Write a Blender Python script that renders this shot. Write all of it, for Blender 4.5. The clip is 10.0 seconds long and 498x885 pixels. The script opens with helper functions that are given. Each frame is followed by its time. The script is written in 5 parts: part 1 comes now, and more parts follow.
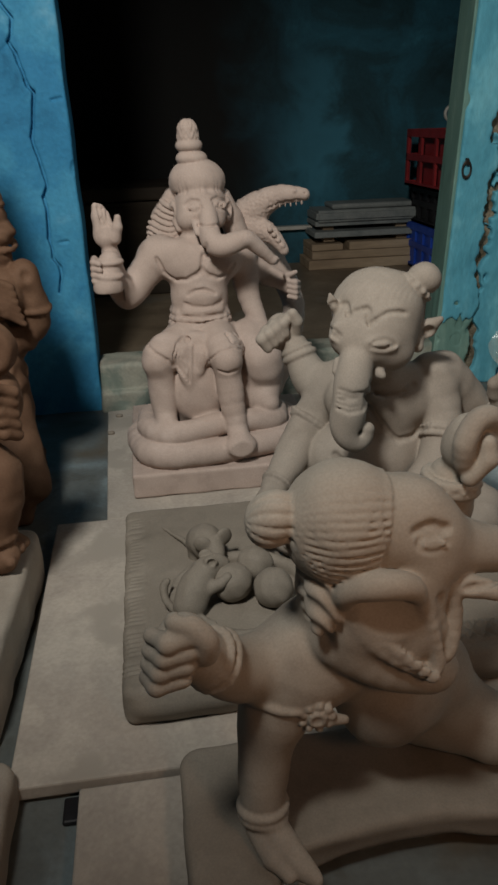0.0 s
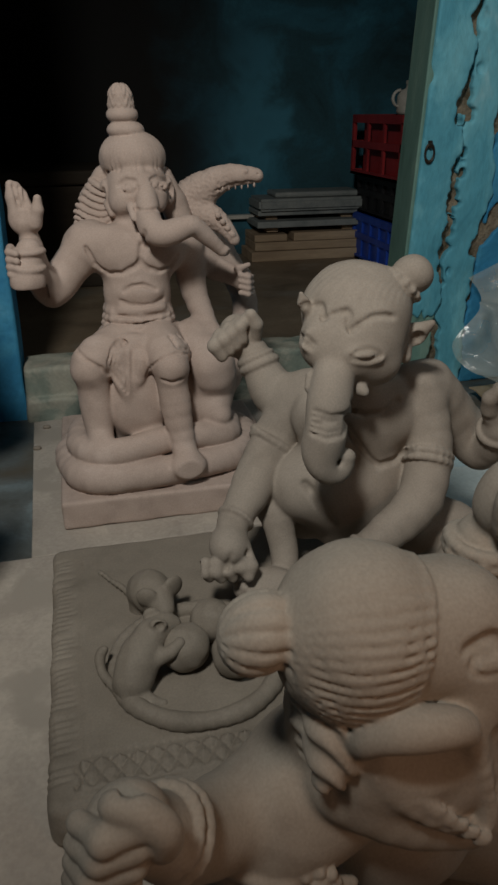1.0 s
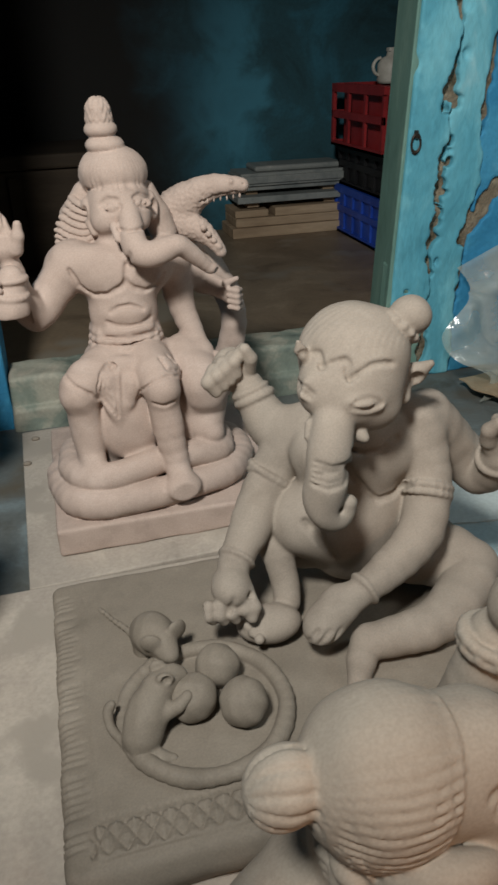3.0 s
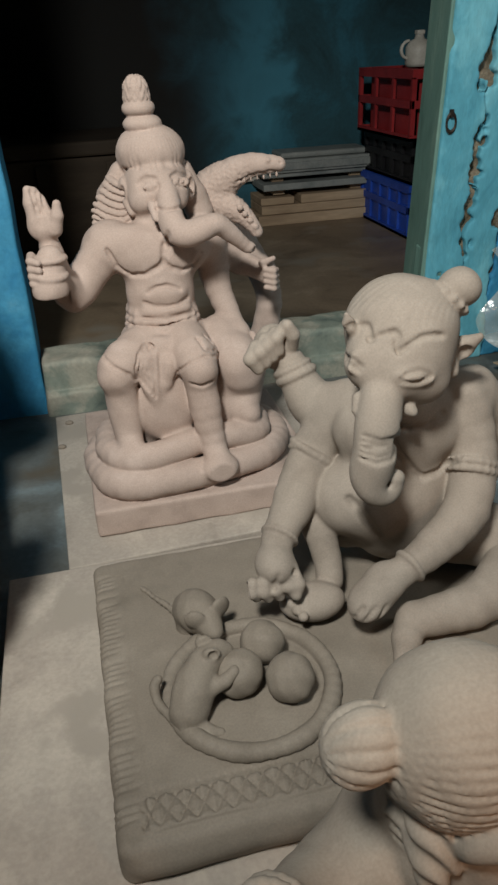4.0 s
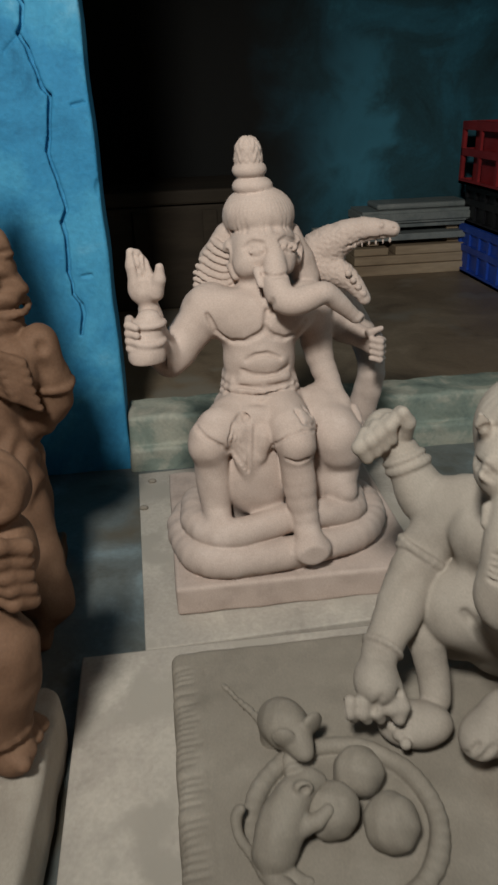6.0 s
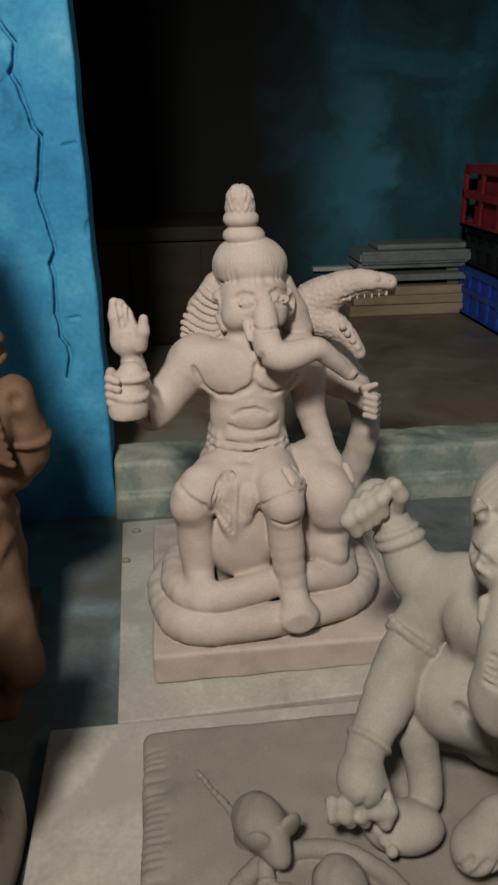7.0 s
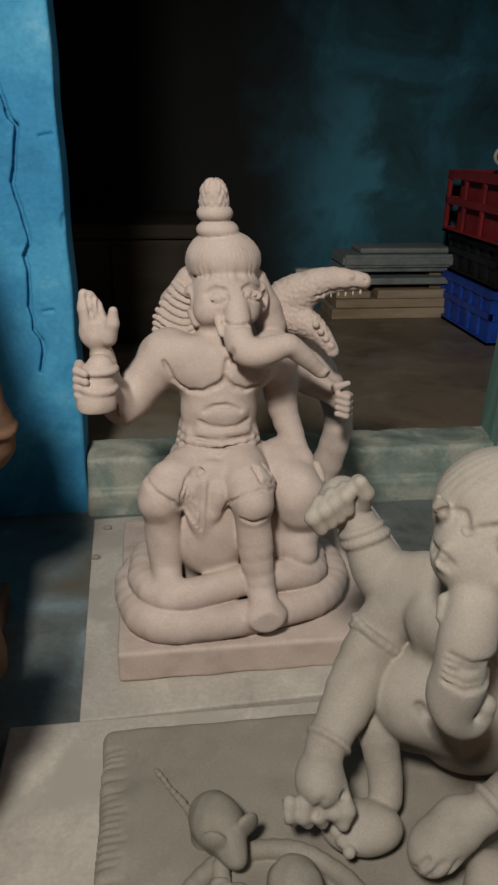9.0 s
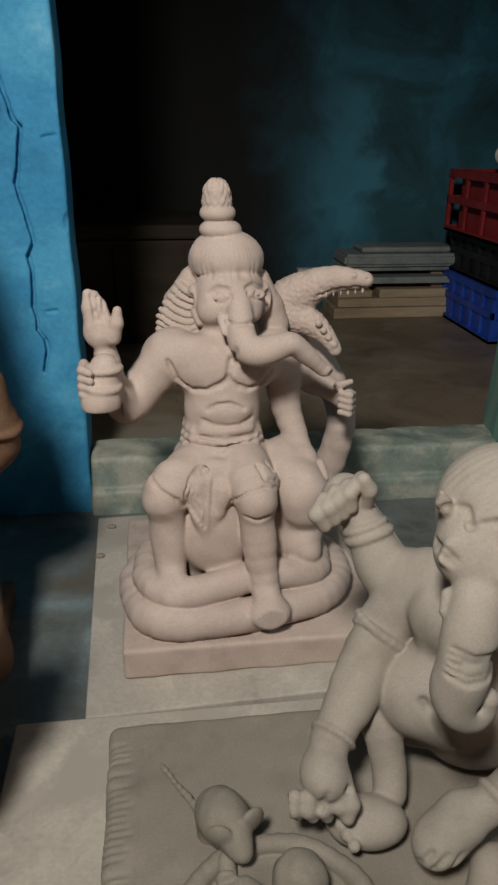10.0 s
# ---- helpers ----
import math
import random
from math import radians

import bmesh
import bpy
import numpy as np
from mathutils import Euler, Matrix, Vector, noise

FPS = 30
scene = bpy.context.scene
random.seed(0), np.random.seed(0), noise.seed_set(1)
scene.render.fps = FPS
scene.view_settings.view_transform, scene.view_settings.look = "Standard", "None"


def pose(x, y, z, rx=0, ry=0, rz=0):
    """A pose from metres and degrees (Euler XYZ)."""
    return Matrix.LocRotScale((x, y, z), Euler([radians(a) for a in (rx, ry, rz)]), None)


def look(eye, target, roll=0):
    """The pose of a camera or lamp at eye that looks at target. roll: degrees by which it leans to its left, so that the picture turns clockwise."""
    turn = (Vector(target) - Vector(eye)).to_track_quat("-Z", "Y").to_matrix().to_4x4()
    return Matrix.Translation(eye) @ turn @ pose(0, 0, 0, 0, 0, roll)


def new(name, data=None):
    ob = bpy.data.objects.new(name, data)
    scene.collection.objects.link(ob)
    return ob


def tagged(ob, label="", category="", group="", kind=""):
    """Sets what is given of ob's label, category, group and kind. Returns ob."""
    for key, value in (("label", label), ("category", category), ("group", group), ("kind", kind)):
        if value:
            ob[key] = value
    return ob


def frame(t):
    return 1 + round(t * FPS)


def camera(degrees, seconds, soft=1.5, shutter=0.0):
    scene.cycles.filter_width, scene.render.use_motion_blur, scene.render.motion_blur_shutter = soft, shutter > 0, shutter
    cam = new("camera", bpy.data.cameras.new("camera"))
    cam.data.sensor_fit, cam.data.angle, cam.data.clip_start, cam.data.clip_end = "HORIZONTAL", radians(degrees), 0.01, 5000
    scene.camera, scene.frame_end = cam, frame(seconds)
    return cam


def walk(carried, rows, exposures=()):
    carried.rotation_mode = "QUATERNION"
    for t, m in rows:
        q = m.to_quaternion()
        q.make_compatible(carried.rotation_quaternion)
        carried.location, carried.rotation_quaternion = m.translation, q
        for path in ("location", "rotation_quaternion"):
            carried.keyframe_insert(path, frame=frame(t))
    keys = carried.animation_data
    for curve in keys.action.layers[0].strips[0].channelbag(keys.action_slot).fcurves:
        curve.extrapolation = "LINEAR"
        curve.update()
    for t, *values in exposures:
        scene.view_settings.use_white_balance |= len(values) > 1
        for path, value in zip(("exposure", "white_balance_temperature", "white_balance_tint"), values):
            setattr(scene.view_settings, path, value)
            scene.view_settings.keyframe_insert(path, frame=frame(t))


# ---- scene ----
cam = camera(38.0, 10.0, 2.6, 0.4)
EXPOSURES = [(0.0, -0.55, 6500, 10), (1.1, -0.95, 6500, 10), (1.5, -0.45, 6350, 8), (1.9, 0.02, 6050, 5), (2.6, 0.0, 6100, 6), (3.0, 0.03, 6450, 10), (4.3, 0.0, 6450, 9), (6.0, -0.08, 6400, 8), (10.0, -0.12, 6500, 10)]
PATH = [
    (0, (-0.219, 0.1, 0.742), (0.023, 1.91, -0.073), -1.8),
    (0.5, (-0.233, 0.21, 0.702), (0.096, 1.995, -0.139), -1.5),
    (1, (-0.209, 0.31, 0.705), (0.199, 2.08, -0.134), -0.4),
    (1.5, (-0.217, 0.327, 0.714), (0.237, 2.059, -0.178), -1.3),
    (2, (-0.208, 0.33, 0.765), (0.319, 1.978, -0.238), -1.0),
    (2.5, (-0.198, 0.361, 0.812), (0.323, 2.049, -0.124), -1.6),
    (3, (-0.21, 0.375, 0.801), (0.225, 2.084, -0.143), -1.8),
    (4.5, (-0.251, 0.381, 0.772), (0.121, 2.095, -0.19), -2.5),
    (5, (-0.25, 0.397, 0.767), (0.108, 2.113, -0.195), -1.9),
    (5.5, (-0.242, 0.426, 0.78), (0.059, 2.164, -0.163), -2.9),
    (6, (-0.264, 0.494, 0.803), (-0.063, 2.288, -0.058), -2.1),
    (6.2, (-0.263, 0.536, 0.803), (-0.058, 2.327, -0.064), -1.8),
    (7.3, (-0.226, 0.568, 0.827), (-0.027, 2.405, 0.062), -0.3),
    (7.5, (-0.225, 0.568, 0.827), (-0.031, 2.407, 0.066), -0.1),
    (8, (-0.218, 0.574, 0.828), (0.001, 2.401, 0.046), 0.4),
    (8.5, (-0.215, 0.569, 0.825), (0.029, 2.388, 0.03), 0.8),
    (9, (-0.21, 0.57, 0.81), (0.042, 2.392, 0.026), 0.9),
    (9.5, (-0.21, 0.566, 0.813), (0.067, 2.38, 0.018), 1.0),
    (10, (-0.213, 0.563, 0.81), (0.033, 2.386, 0.026), 0.6),
]
walk(cam, [(t, look(eye, target, roll)) for t, eye, target, roll in PATH], EXPOSURES)

# ---- world and lamps ----
world = bpy.data.worlds.new("world")
scene.world = world
world.use_nodes = True
world.node_tree.nodes["Background"].inputs[0].default_value = (0.62, 0.58, 0.52, 1)
world.node_tree.nodes["Background"].inputs[1].default_value = 0.055


def lamp(name, at, watts, colour, radius):
    data = bpy.data.lights.new(name, "POINT")
    data.energy, data.color, data.shadow_soft_size = watts, colour, radius
    ob = new(name, data)
    ob.location = at
    return ob


def spot_lamp(name, at, target, watts, colour, radius, wide):
    """A spot lamp with a fully soft cone, turned towards its target."""
    data = bpy.data.lights.new(name, "SPOT")
    data.energy, data.color, data.shadow_soft_size = watts, colour, radius
    data.spot_size, data.spot_blend = radians(wide), 1.0
    ob = new(name, data)
    ob.matrix_world = look(at, target)
    return ob


# Unseen main lamp; its limited cone is added to dim the nearest statue.
spot_lamp("main_spot", (-0.62, 0.12, 1.88), (0.08, 2.0, 0.35), 212, (1.0, 0.98, 0.92), 0.13, 82)
lamp("warm_bulb", (0.10, 0.14, 0.60), 3.6, (1.0, 0.58, 0.35), 0.05)
# Added fill with no known source, to lift the right side.
lamp("fill_light", (1.95, 0.45, 2.15), 28, (1.0, 0.96, 0.89), 0.25)


# ---- materials ----
def nodes_of(name):
    m = bpy.data.materials.new(name)
    m.use_nodes = True
    return m, m.node_tree.nodes, m.node_tree.links, m.node_tree.nodes["Principled BSDF"]


def surface(name, stops, scale=6.0, rough=0.8, bump=0.2, grain=220.0, detail=6.0, metal=0.0, spec=0.3, warp=0.0, stretch=(1, 1, 1), relief=0.003, spot=None):
    """Two scales of noise: broad patches of the colours in stops, and a fine grain in colour and relief."""
    m, n, l, b = nodes_of(name)
    co = n.new("ShaderNodeTexCoord")
    mp = n.new("ShaderNodeMapping")
    mp.inputs["Scale"].default_value = stretch
    l.new(co.outputs["Object"], mp.inputs[0])
    big = n.new("ShaderNodeTexNoise")
    big.inputs["Scale"].default_value, big.inputs["Detail"].default_value, big.inputs["Distortion"].default_value = scale, detail, warp
    big.inputs["Roughness"].default_value = 0.62
    fine = n.new("ShaderNodeTexNoise")
    fine.inputs["Scale"].default_value, fine.inputs["Detail"].default_value = grain, 3
    for t in (big, fine):
        l.new(mp.outputs[0], t.inputs["Vector"])
    ramp = n.new("ShaderNodeValToRGB")
    ramp.color_ramp.interpolation = "EASE"
    while len(ramp.color_ramp.elements) < len(stops):
        ramp.color_ramp.elements.new(0.5)
    for e, (p, c) in zip(ramp.color_ramp.elements, stops):
        e.position, e.color = p, (*c, 1)
    l.new(big.outputs["Fac"], ramp.inputs[0])
    mix = n.new("ShaderNodeMix")
    mix.data_type, mix.blend_type = "RGBA", "MULTIPLY"
    mix.inputs["Factor"].default_value = 0.22
    grey = n.new("ShaderNodeMapRange")
    grey.inputs["From Min"].default_value, grey.inputs["From Max"].default_value = 0.3, 0.7
    grey.inputs["To Min"].default_value, grey.inputs["To Max"].default_value = 0.55, 1.25
    l.new(fine.outputs["Fac"], grey.inputs["Value"])
    l.new(ramp.outputs[0], mix.inputs["A"])
    l.new(grey.outputs[0], mix.inputs["B"])
    colour = mix.outputs["Result"]
    if spot:
        where, tint = spot
        s = n.new("ShaderNodeTexNoise")
        s.inputs["Scale"].default_value, s.inputs["Detail"].default_value = where
        l.new(mp.outputs[0], s.inputs["Vector"])
        cut = n.new("ShaderNodeMapRange")
        cut.inputs["From Min"].default_value, cut.inputs["From Max"].default_value = 0.56, 0.63
        l.new(s.outputs["Fac"], cut.inputs["Value"])
        over = n.new("ShaderNodeMix")
        over.data_type = "RGBA"
        l.new(cut.outputs[0], over.inputs["Factor"])
        l.new(colour, over.inputs["A"])
        over.inputs["B"].default_value = (*tint, 1)
        colour = over.outputs["Result"]
    l.new(colour, b.inputs["Base Color"])
    b.inputs["Roughness"].default_value, b.inputs["Metallic"].default_value = rough, metal
    b.inputs["Specular IOR Level"].default_value = spec
    add = n.new("ShaderNodeMath")
    add.operation = "MULTIPLY_ADD"
    add.inputs[1].default_value = 0.5
    l.new(fine.outputs["Fac"], add.inputs[0])
    l.new(big.outputs["Fac"], add.inputs[2])
    bp = n.new("ShaderNodeBump")
    bp.inputs["Strength"].default_value, bp.inputs["Distance"].default_value = bump, relief
    l.new(add.outputs[0], bp.inputs["Height"])
    l.new(bp.outputs[0], b.inputs["Normal"])
    return m


CLAY_DRY = surface("dry_clay", [(0.3, (0.376, 0.294, 0.250)), (0.5, (0.450, 0.355, 0.303)), (0.72, (0.514, 0.413, 0.358))], 11, 0.9, 0.12, 420, spec=0.15, relief=0.0015)
CLAY_GREY = surface("grey_clay", [(0.3, (0.256, 0.218, 0.180)), (0.5, (0.315, 0.272, 0.227)), (0.72, (0.367, 0.319, 0.268))], 11, 0.82, 0.12, 420, spec=0.2, relief=0.0015)
CLAY_PALE = surface("pale_clay", [(0.3, (0.290, 0.247, 0.203)), (0.5, (0.355, 0.310, 0.256)), (0.72, (0.410, 0.360, 0.300))], 10, 0.8, 0.12, 420, spec=0.2, relief=0.0015)
CLAY_DAMP = surface("damp_clay", [(0.3, (0.187, 0.161, 0.129)), (0.5, (0.235, 0.203, 0.164)), (0.72, (0.280, 0.244, 0.199))], 9, 0.7, 0.14, 380, spec=0.25, relief=0.0015)
TERRA = surface("brown_clay", [(0.3, (0.105, 0.056, 0.033)), (0.5, (0.150, 0.084, 0.051)), (0.72, (0.200, 0.117, 0.073))], 9, 0.75, 0.25, 260, spec=0.2)
BLUE = surface("blue_limewash", [(0.28, (0.021, 0.152, 0.293)), (0.45, (0.038, 0.238, 0.434)), (0.6, (0.065, 0.315, 0.510)), (0.8, (0.173, 0.434, 0.586))], 5, 0.75, 0.5, 90, warp=0.6, relief=0.006)
AQUA = surface("aqua_limewash", [(0.28, (0.057, 0.253, 0.345)), (0.45, (0.103, 0.368, 0.471)), (0.6, (0.172, 0.483, 0.575)), (0.8, (0.391, 0.632, 0.667))], 6, 0.75, 0.6, 90, warp=0.8, stretch=(1, 1, 0.45), relief=0.006)
GREEN = surface("green_wood_paint", [(0.3, (0.080, 0.160, 0.136)), (0.5, (0.144, 0.264, 0.224)), (0.7, (0.240, 0.368, 0.304))], 9, 0.6, 0.4, 120, stretch=(1, 1, 0.25))
BROKEN = surface("broken_plaster", [(0.3, (0.10, 0.08, 0.05)), (0.5, (0.21, 0.17, 0.12)), (0.7, (0.33, 0.28, 0.2))], 26, 0.95, 0.9, 140, relief=0.01)
BACKWALL = surface("stained_shaded_blue_wall", [(0.3, (0.021, 0.055, 0.065)), (0.45, (0.029, 0.094, 0.120)), (0.58, (0.036, 0.146, 0.202)), (0.75, (0.058, 0.247, 0.332))], 2.2, 0.8, 0.4, 60, warp=0.8, relief=0.006)


def shade_and_patch(m, x0, x1, shade_tint, patch, tint):
    """Shade painted along the wall from one end, and a lighter scoured patch."""
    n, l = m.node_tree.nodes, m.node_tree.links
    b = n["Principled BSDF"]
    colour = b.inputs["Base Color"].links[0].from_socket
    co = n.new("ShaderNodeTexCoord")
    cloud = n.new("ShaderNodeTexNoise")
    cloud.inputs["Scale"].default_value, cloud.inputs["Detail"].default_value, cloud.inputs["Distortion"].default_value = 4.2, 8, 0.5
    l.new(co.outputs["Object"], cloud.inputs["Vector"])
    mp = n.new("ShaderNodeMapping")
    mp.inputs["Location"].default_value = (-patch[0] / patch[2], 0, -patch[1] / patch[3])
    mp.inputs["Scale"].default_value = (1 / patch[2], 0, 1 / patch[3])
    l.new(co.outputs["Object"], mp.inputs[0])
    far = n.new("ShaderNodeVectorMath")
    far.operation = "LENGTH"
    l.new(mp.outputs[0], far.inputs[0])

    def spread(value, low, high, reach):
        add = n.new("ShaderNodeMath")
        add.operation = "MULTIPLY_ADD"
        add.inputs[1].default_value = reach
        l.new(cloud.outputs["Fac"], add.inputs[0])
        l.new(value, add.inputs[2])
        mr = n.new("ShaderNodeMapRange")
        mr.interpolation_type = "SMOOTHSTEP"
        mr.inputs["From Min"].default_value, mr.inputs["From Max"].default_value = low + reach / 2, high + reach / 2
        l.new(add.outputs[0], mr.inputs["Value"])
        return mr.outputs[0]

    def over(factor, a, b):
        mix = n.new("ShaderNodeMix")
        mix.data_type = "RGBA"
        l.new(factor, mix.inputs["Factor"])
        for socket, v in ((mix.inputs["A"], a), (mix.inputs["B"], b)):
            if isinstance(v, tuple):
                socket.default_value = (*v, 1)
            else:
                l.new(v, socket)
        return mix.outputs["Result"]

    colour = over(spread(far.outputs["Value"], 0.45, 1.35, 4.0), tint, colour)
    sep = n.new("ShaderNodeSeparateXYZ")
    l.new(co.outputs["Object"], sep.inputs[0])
    colour = over(spread(sep.outputs["X"], x0, x1, 0.5), shade_tint, colour)
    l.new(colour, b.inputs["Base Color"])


# Wall colour fades to near black on the left, standing in for shade.
shade_and_patch(BACKWALL, 0.20, 0.86, (0.010, 0.010, 0.009), (0.68, 0.52, 0.24, 0.40), (0.058, 0.225, 0.31))
NEAR_BLACK = surface("near_black_wall", [(0.3, (0.006, 0.006, 0.006)), (0.5, (0.014, 0.012, 0.01)), (0.7, (0.03, 0.025, 0.018))], 3, 0.9, 0.4, 60)
SILL = surface("worn_green_cement", [(0.3, (0.125, 0.160, 0.140)), (0.45, (0.210, 0.245, 0.205)), (0.56, (0.335, 0.335, 0.275)), (0.72, (0.455, 0.415, 0.338))], 8, 0.7, 0.4, 110, warp=0.5)
MUD = surface("wet_mud_floor", [(0.3, (0.145, 0.109, 0.074)), (0.5, (0.222, 0.170, 0.116)), (0.7, (0.310, 0.247, 0.174))], 4, 0.42, 0.3, 80, warp=0.5, spot=((2.7, 3.0), (0.24, 0.21, 0.165)))
CEMENT = surface("cement_floor", [(0.3, (0.22, 0.2, 0.165)), (0.5, (0.3, 0.275, 0.225)), (0.7, (0.36, 0.33, 0.27))], 5, 0.8, 0.4, 120, warp=0.3)
BOARD = surface("dusty_board", [(0.28, (0.30, 0.265, 0.225)), (0.45, (0.39, 0.345, 0.295)), (0.6, (0.45, 0.40, 0.34)), (0.78, (0.52, 0.465, 0.395))], 7, 0.85, 0.25, 160, warp=0.6, spot=((8.0, 5.0), (0.355, 0.317, 0.268)))
TILE = surface("pale_blue_floor", [(0.3, (0.080, 0.075, 0.060)), (0.5, (0.130, 0.142, 0.135)), (0.7, (0.215, 0.262, 0.270))], 5, 0.5, 0.2, 120, warp=0.4, spot=((2.1, 5.0), (0.115, 0.092, 0.062)))
TILE_LIGHT = surface("white_blue_floor", [(0.3, (0.414, 0.494, 0.494)), (0.6, (0.540, 0.609, 0.598)), (0.8, (0.632, 0.678, 0.655))], 5, 0.5, 0.2, 120)
PLANK = surface("old_plank", [(0.3, (0.250, 0.177, 0.114)), (0.5, (0.416, 0.312, 0.208)), (0.7, (0.603, 0.468, 0.322))], 7, 0.8, 0.4, 90, stretch=(0.15, 1, 1))
SLATE = surface("grey_board", [(0.3, (0.166, 0.189, 0.189)), (0.5, (0.265, 0.287, 0.276)), (0.7, (0.376, 0.386, 0.365))], 6, 0.6, 0.2, 120)
RED = surface("red_plastic", [(0.3, (0.232, 0.021, 0.023)), (0.6, (0.347, 0.032, 0.035)), (0.8, (0.443, 0.063, 0.058))], 7, 0.45, 0.1, 150)
BLUEP = surface("blue_plastic", [(0.3, (0.016, 0.058, 0.338)), (0.6, (0.026, 0.091, 0.494)), (0.8, (0.065, 0.143, 0.585))], 7, 0.45, 0.1, 150)
BLACK = surface("black_plastic", [(0.3, (0.008, 0.008, 0.01)), (0.7, (0.02, 0.02, 0.022))], 7, 0.5, 0.1, 150)
WHITEP = surface("white_plastic", [(0.3, (0.5, 0.48, 0.42)), (0.7, (0.66, 0.64, 0.58))], 9, 0.45, 0.1, 150)
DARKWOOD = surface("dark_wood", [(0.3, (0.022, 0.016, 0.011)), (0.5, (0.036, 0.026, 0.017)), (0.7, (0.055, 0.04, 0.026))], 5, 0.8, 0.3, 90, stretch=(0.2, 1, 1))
CLOTH = surface("pale_blue_sheet", [(0.3, (0.319, 0.435, 0.464)), (0.5, (0.435, 0.566, 0.594)), (0.7, (0.609, 0.711, 0.711))], 4, 0.6, 0.2, 120, warp=0.5)
CARD = surface("cardboard", [(0.3, (0.27, 0.2, 0.125)), (0.5, (0.36, 0.275, 0.175)), (0.7, (0.43, 0.34, 0.23))], 5, 0.85, 0.2, 140)
IRON = surface("rusty_iron", [(0.3, (0.02, 0.018, 0.016)), (0.6, (0.05, 0.04, 0.032))], 20, 0.6, 0.3, 160, metal=0.6)
CEIL = surface("plain_ceiling", [(0.3, (0.15, 0.15, 0.14)), (0.7, (0.25, 0.24, 0.22))], 3, 0.9, 0.2, 60)
FRONTWALL = surface("blue_room_wall", [(0.3, (0.03, 0.16, 0.26)), (0.5, (0.05, 0.23, 0.36)), (0.7, (0.1, 0.3, 0.43))], 3, 0.8, 0.3, 60)


def clear_plastic():
    m, n, l, b = nodes_of("clear_plastic_film")
    b.inputs["Base Color"].default_value = (0.56, 0.58, 0.51, 1)
    b.inputs["Roughness"].default_value = 0.12
    b.inputs["Specular IOR Level"].default_value = 0.8
    clear = n.new("ShaderNodeBsdfTransparent")
    clear.inputs[0].default_value = (0.9, 0.95, 0.93, 1)
    mix = n.new("ShaderNodeMixShader")
    tex = n.new("ShaderNodeTexNoise")
    tex.inputs["Scale"].default_value, tex.inputs["Detail"].default_value = 7, 5
    amount = n.new("ShaderNodeMapRange")
    amount.inputs["From Min"].default_value, amount.inputs["From Max"].default_value = 0.3, 0.75
    amount.inputs["To Min"].default_value, amount.inputs["To Max"].default_value = 0.26, 0.62
    l.new(tex.outputs["Fac"], amount.inputs["Value"])
    bp = n.new("ShaderNodeBump")
    bp.inputs["Strength"].default_value, bp.inputs["Distance"].default_value = 0.5, 0.02
    l.new(tex.outputs["Fac"], bp.inputs["Height"])
    l.new(bp.outputs[0], b.inputs["Normal"])
    l.new(amount.outputs[0], mix.inputs[0])
    l.new(clear.outputs[0], mix.inputs[1])
    l.new(b.outputs[0], mix.inputs[2])
    l.new(mix.outputs[0], n["Material Output"].inputs[0])
    return m


FILM = clear_plastic()


# ---- mesh helpers ----
def part(name, bm, material, parent=None, label="", smooth=False):
    me = bpy.data.meshes.new(name)
    bm.to_mesh(me)
    bm.free()
    me.materials.append(material)
    if smooth:
        me.polygons.foreach_set("use_smooth", [True] * len(me.polygons))
    ob = new(name, me)
    if parent:
        ob.parent = parent
    if label:
        ob["label"] = label
    return ob


def base_of(name, at, label, category, group="", kind="", rz=0.0):
    ob = new(name)
    ob.matrix_world = pose(*at, 0, 0, rz)
    return tagged(ob, label, category, group, kind)


def add_box(bm, lo, hi, bevel=0.0, lean=0.0, jitter=0.0, cuts=0):
    """A box between two corners; lean shifts x by that much for each metre of height."""
    made = bmesh.ops.create_cube(bm, size=1)["verts"]
    for v in made:
        for i in range(3):
            v.co[i] = lo[i] if v.co[i] < 0 else hi[i]
        v.co.x += lean * v.co.z
    if bevel:
        edges = list({e for v in made for e in v.link_edges})
        bmesh.ops.bevel(bm, geom=edges, offset=bevel, segments=2, affect="EDGES", profile=0.5)
    return bm


def box(lo, hi, bevel=0.0, lean=0.0):
    return add_box(bmesh.new(), lo, hi, bevel, lean)


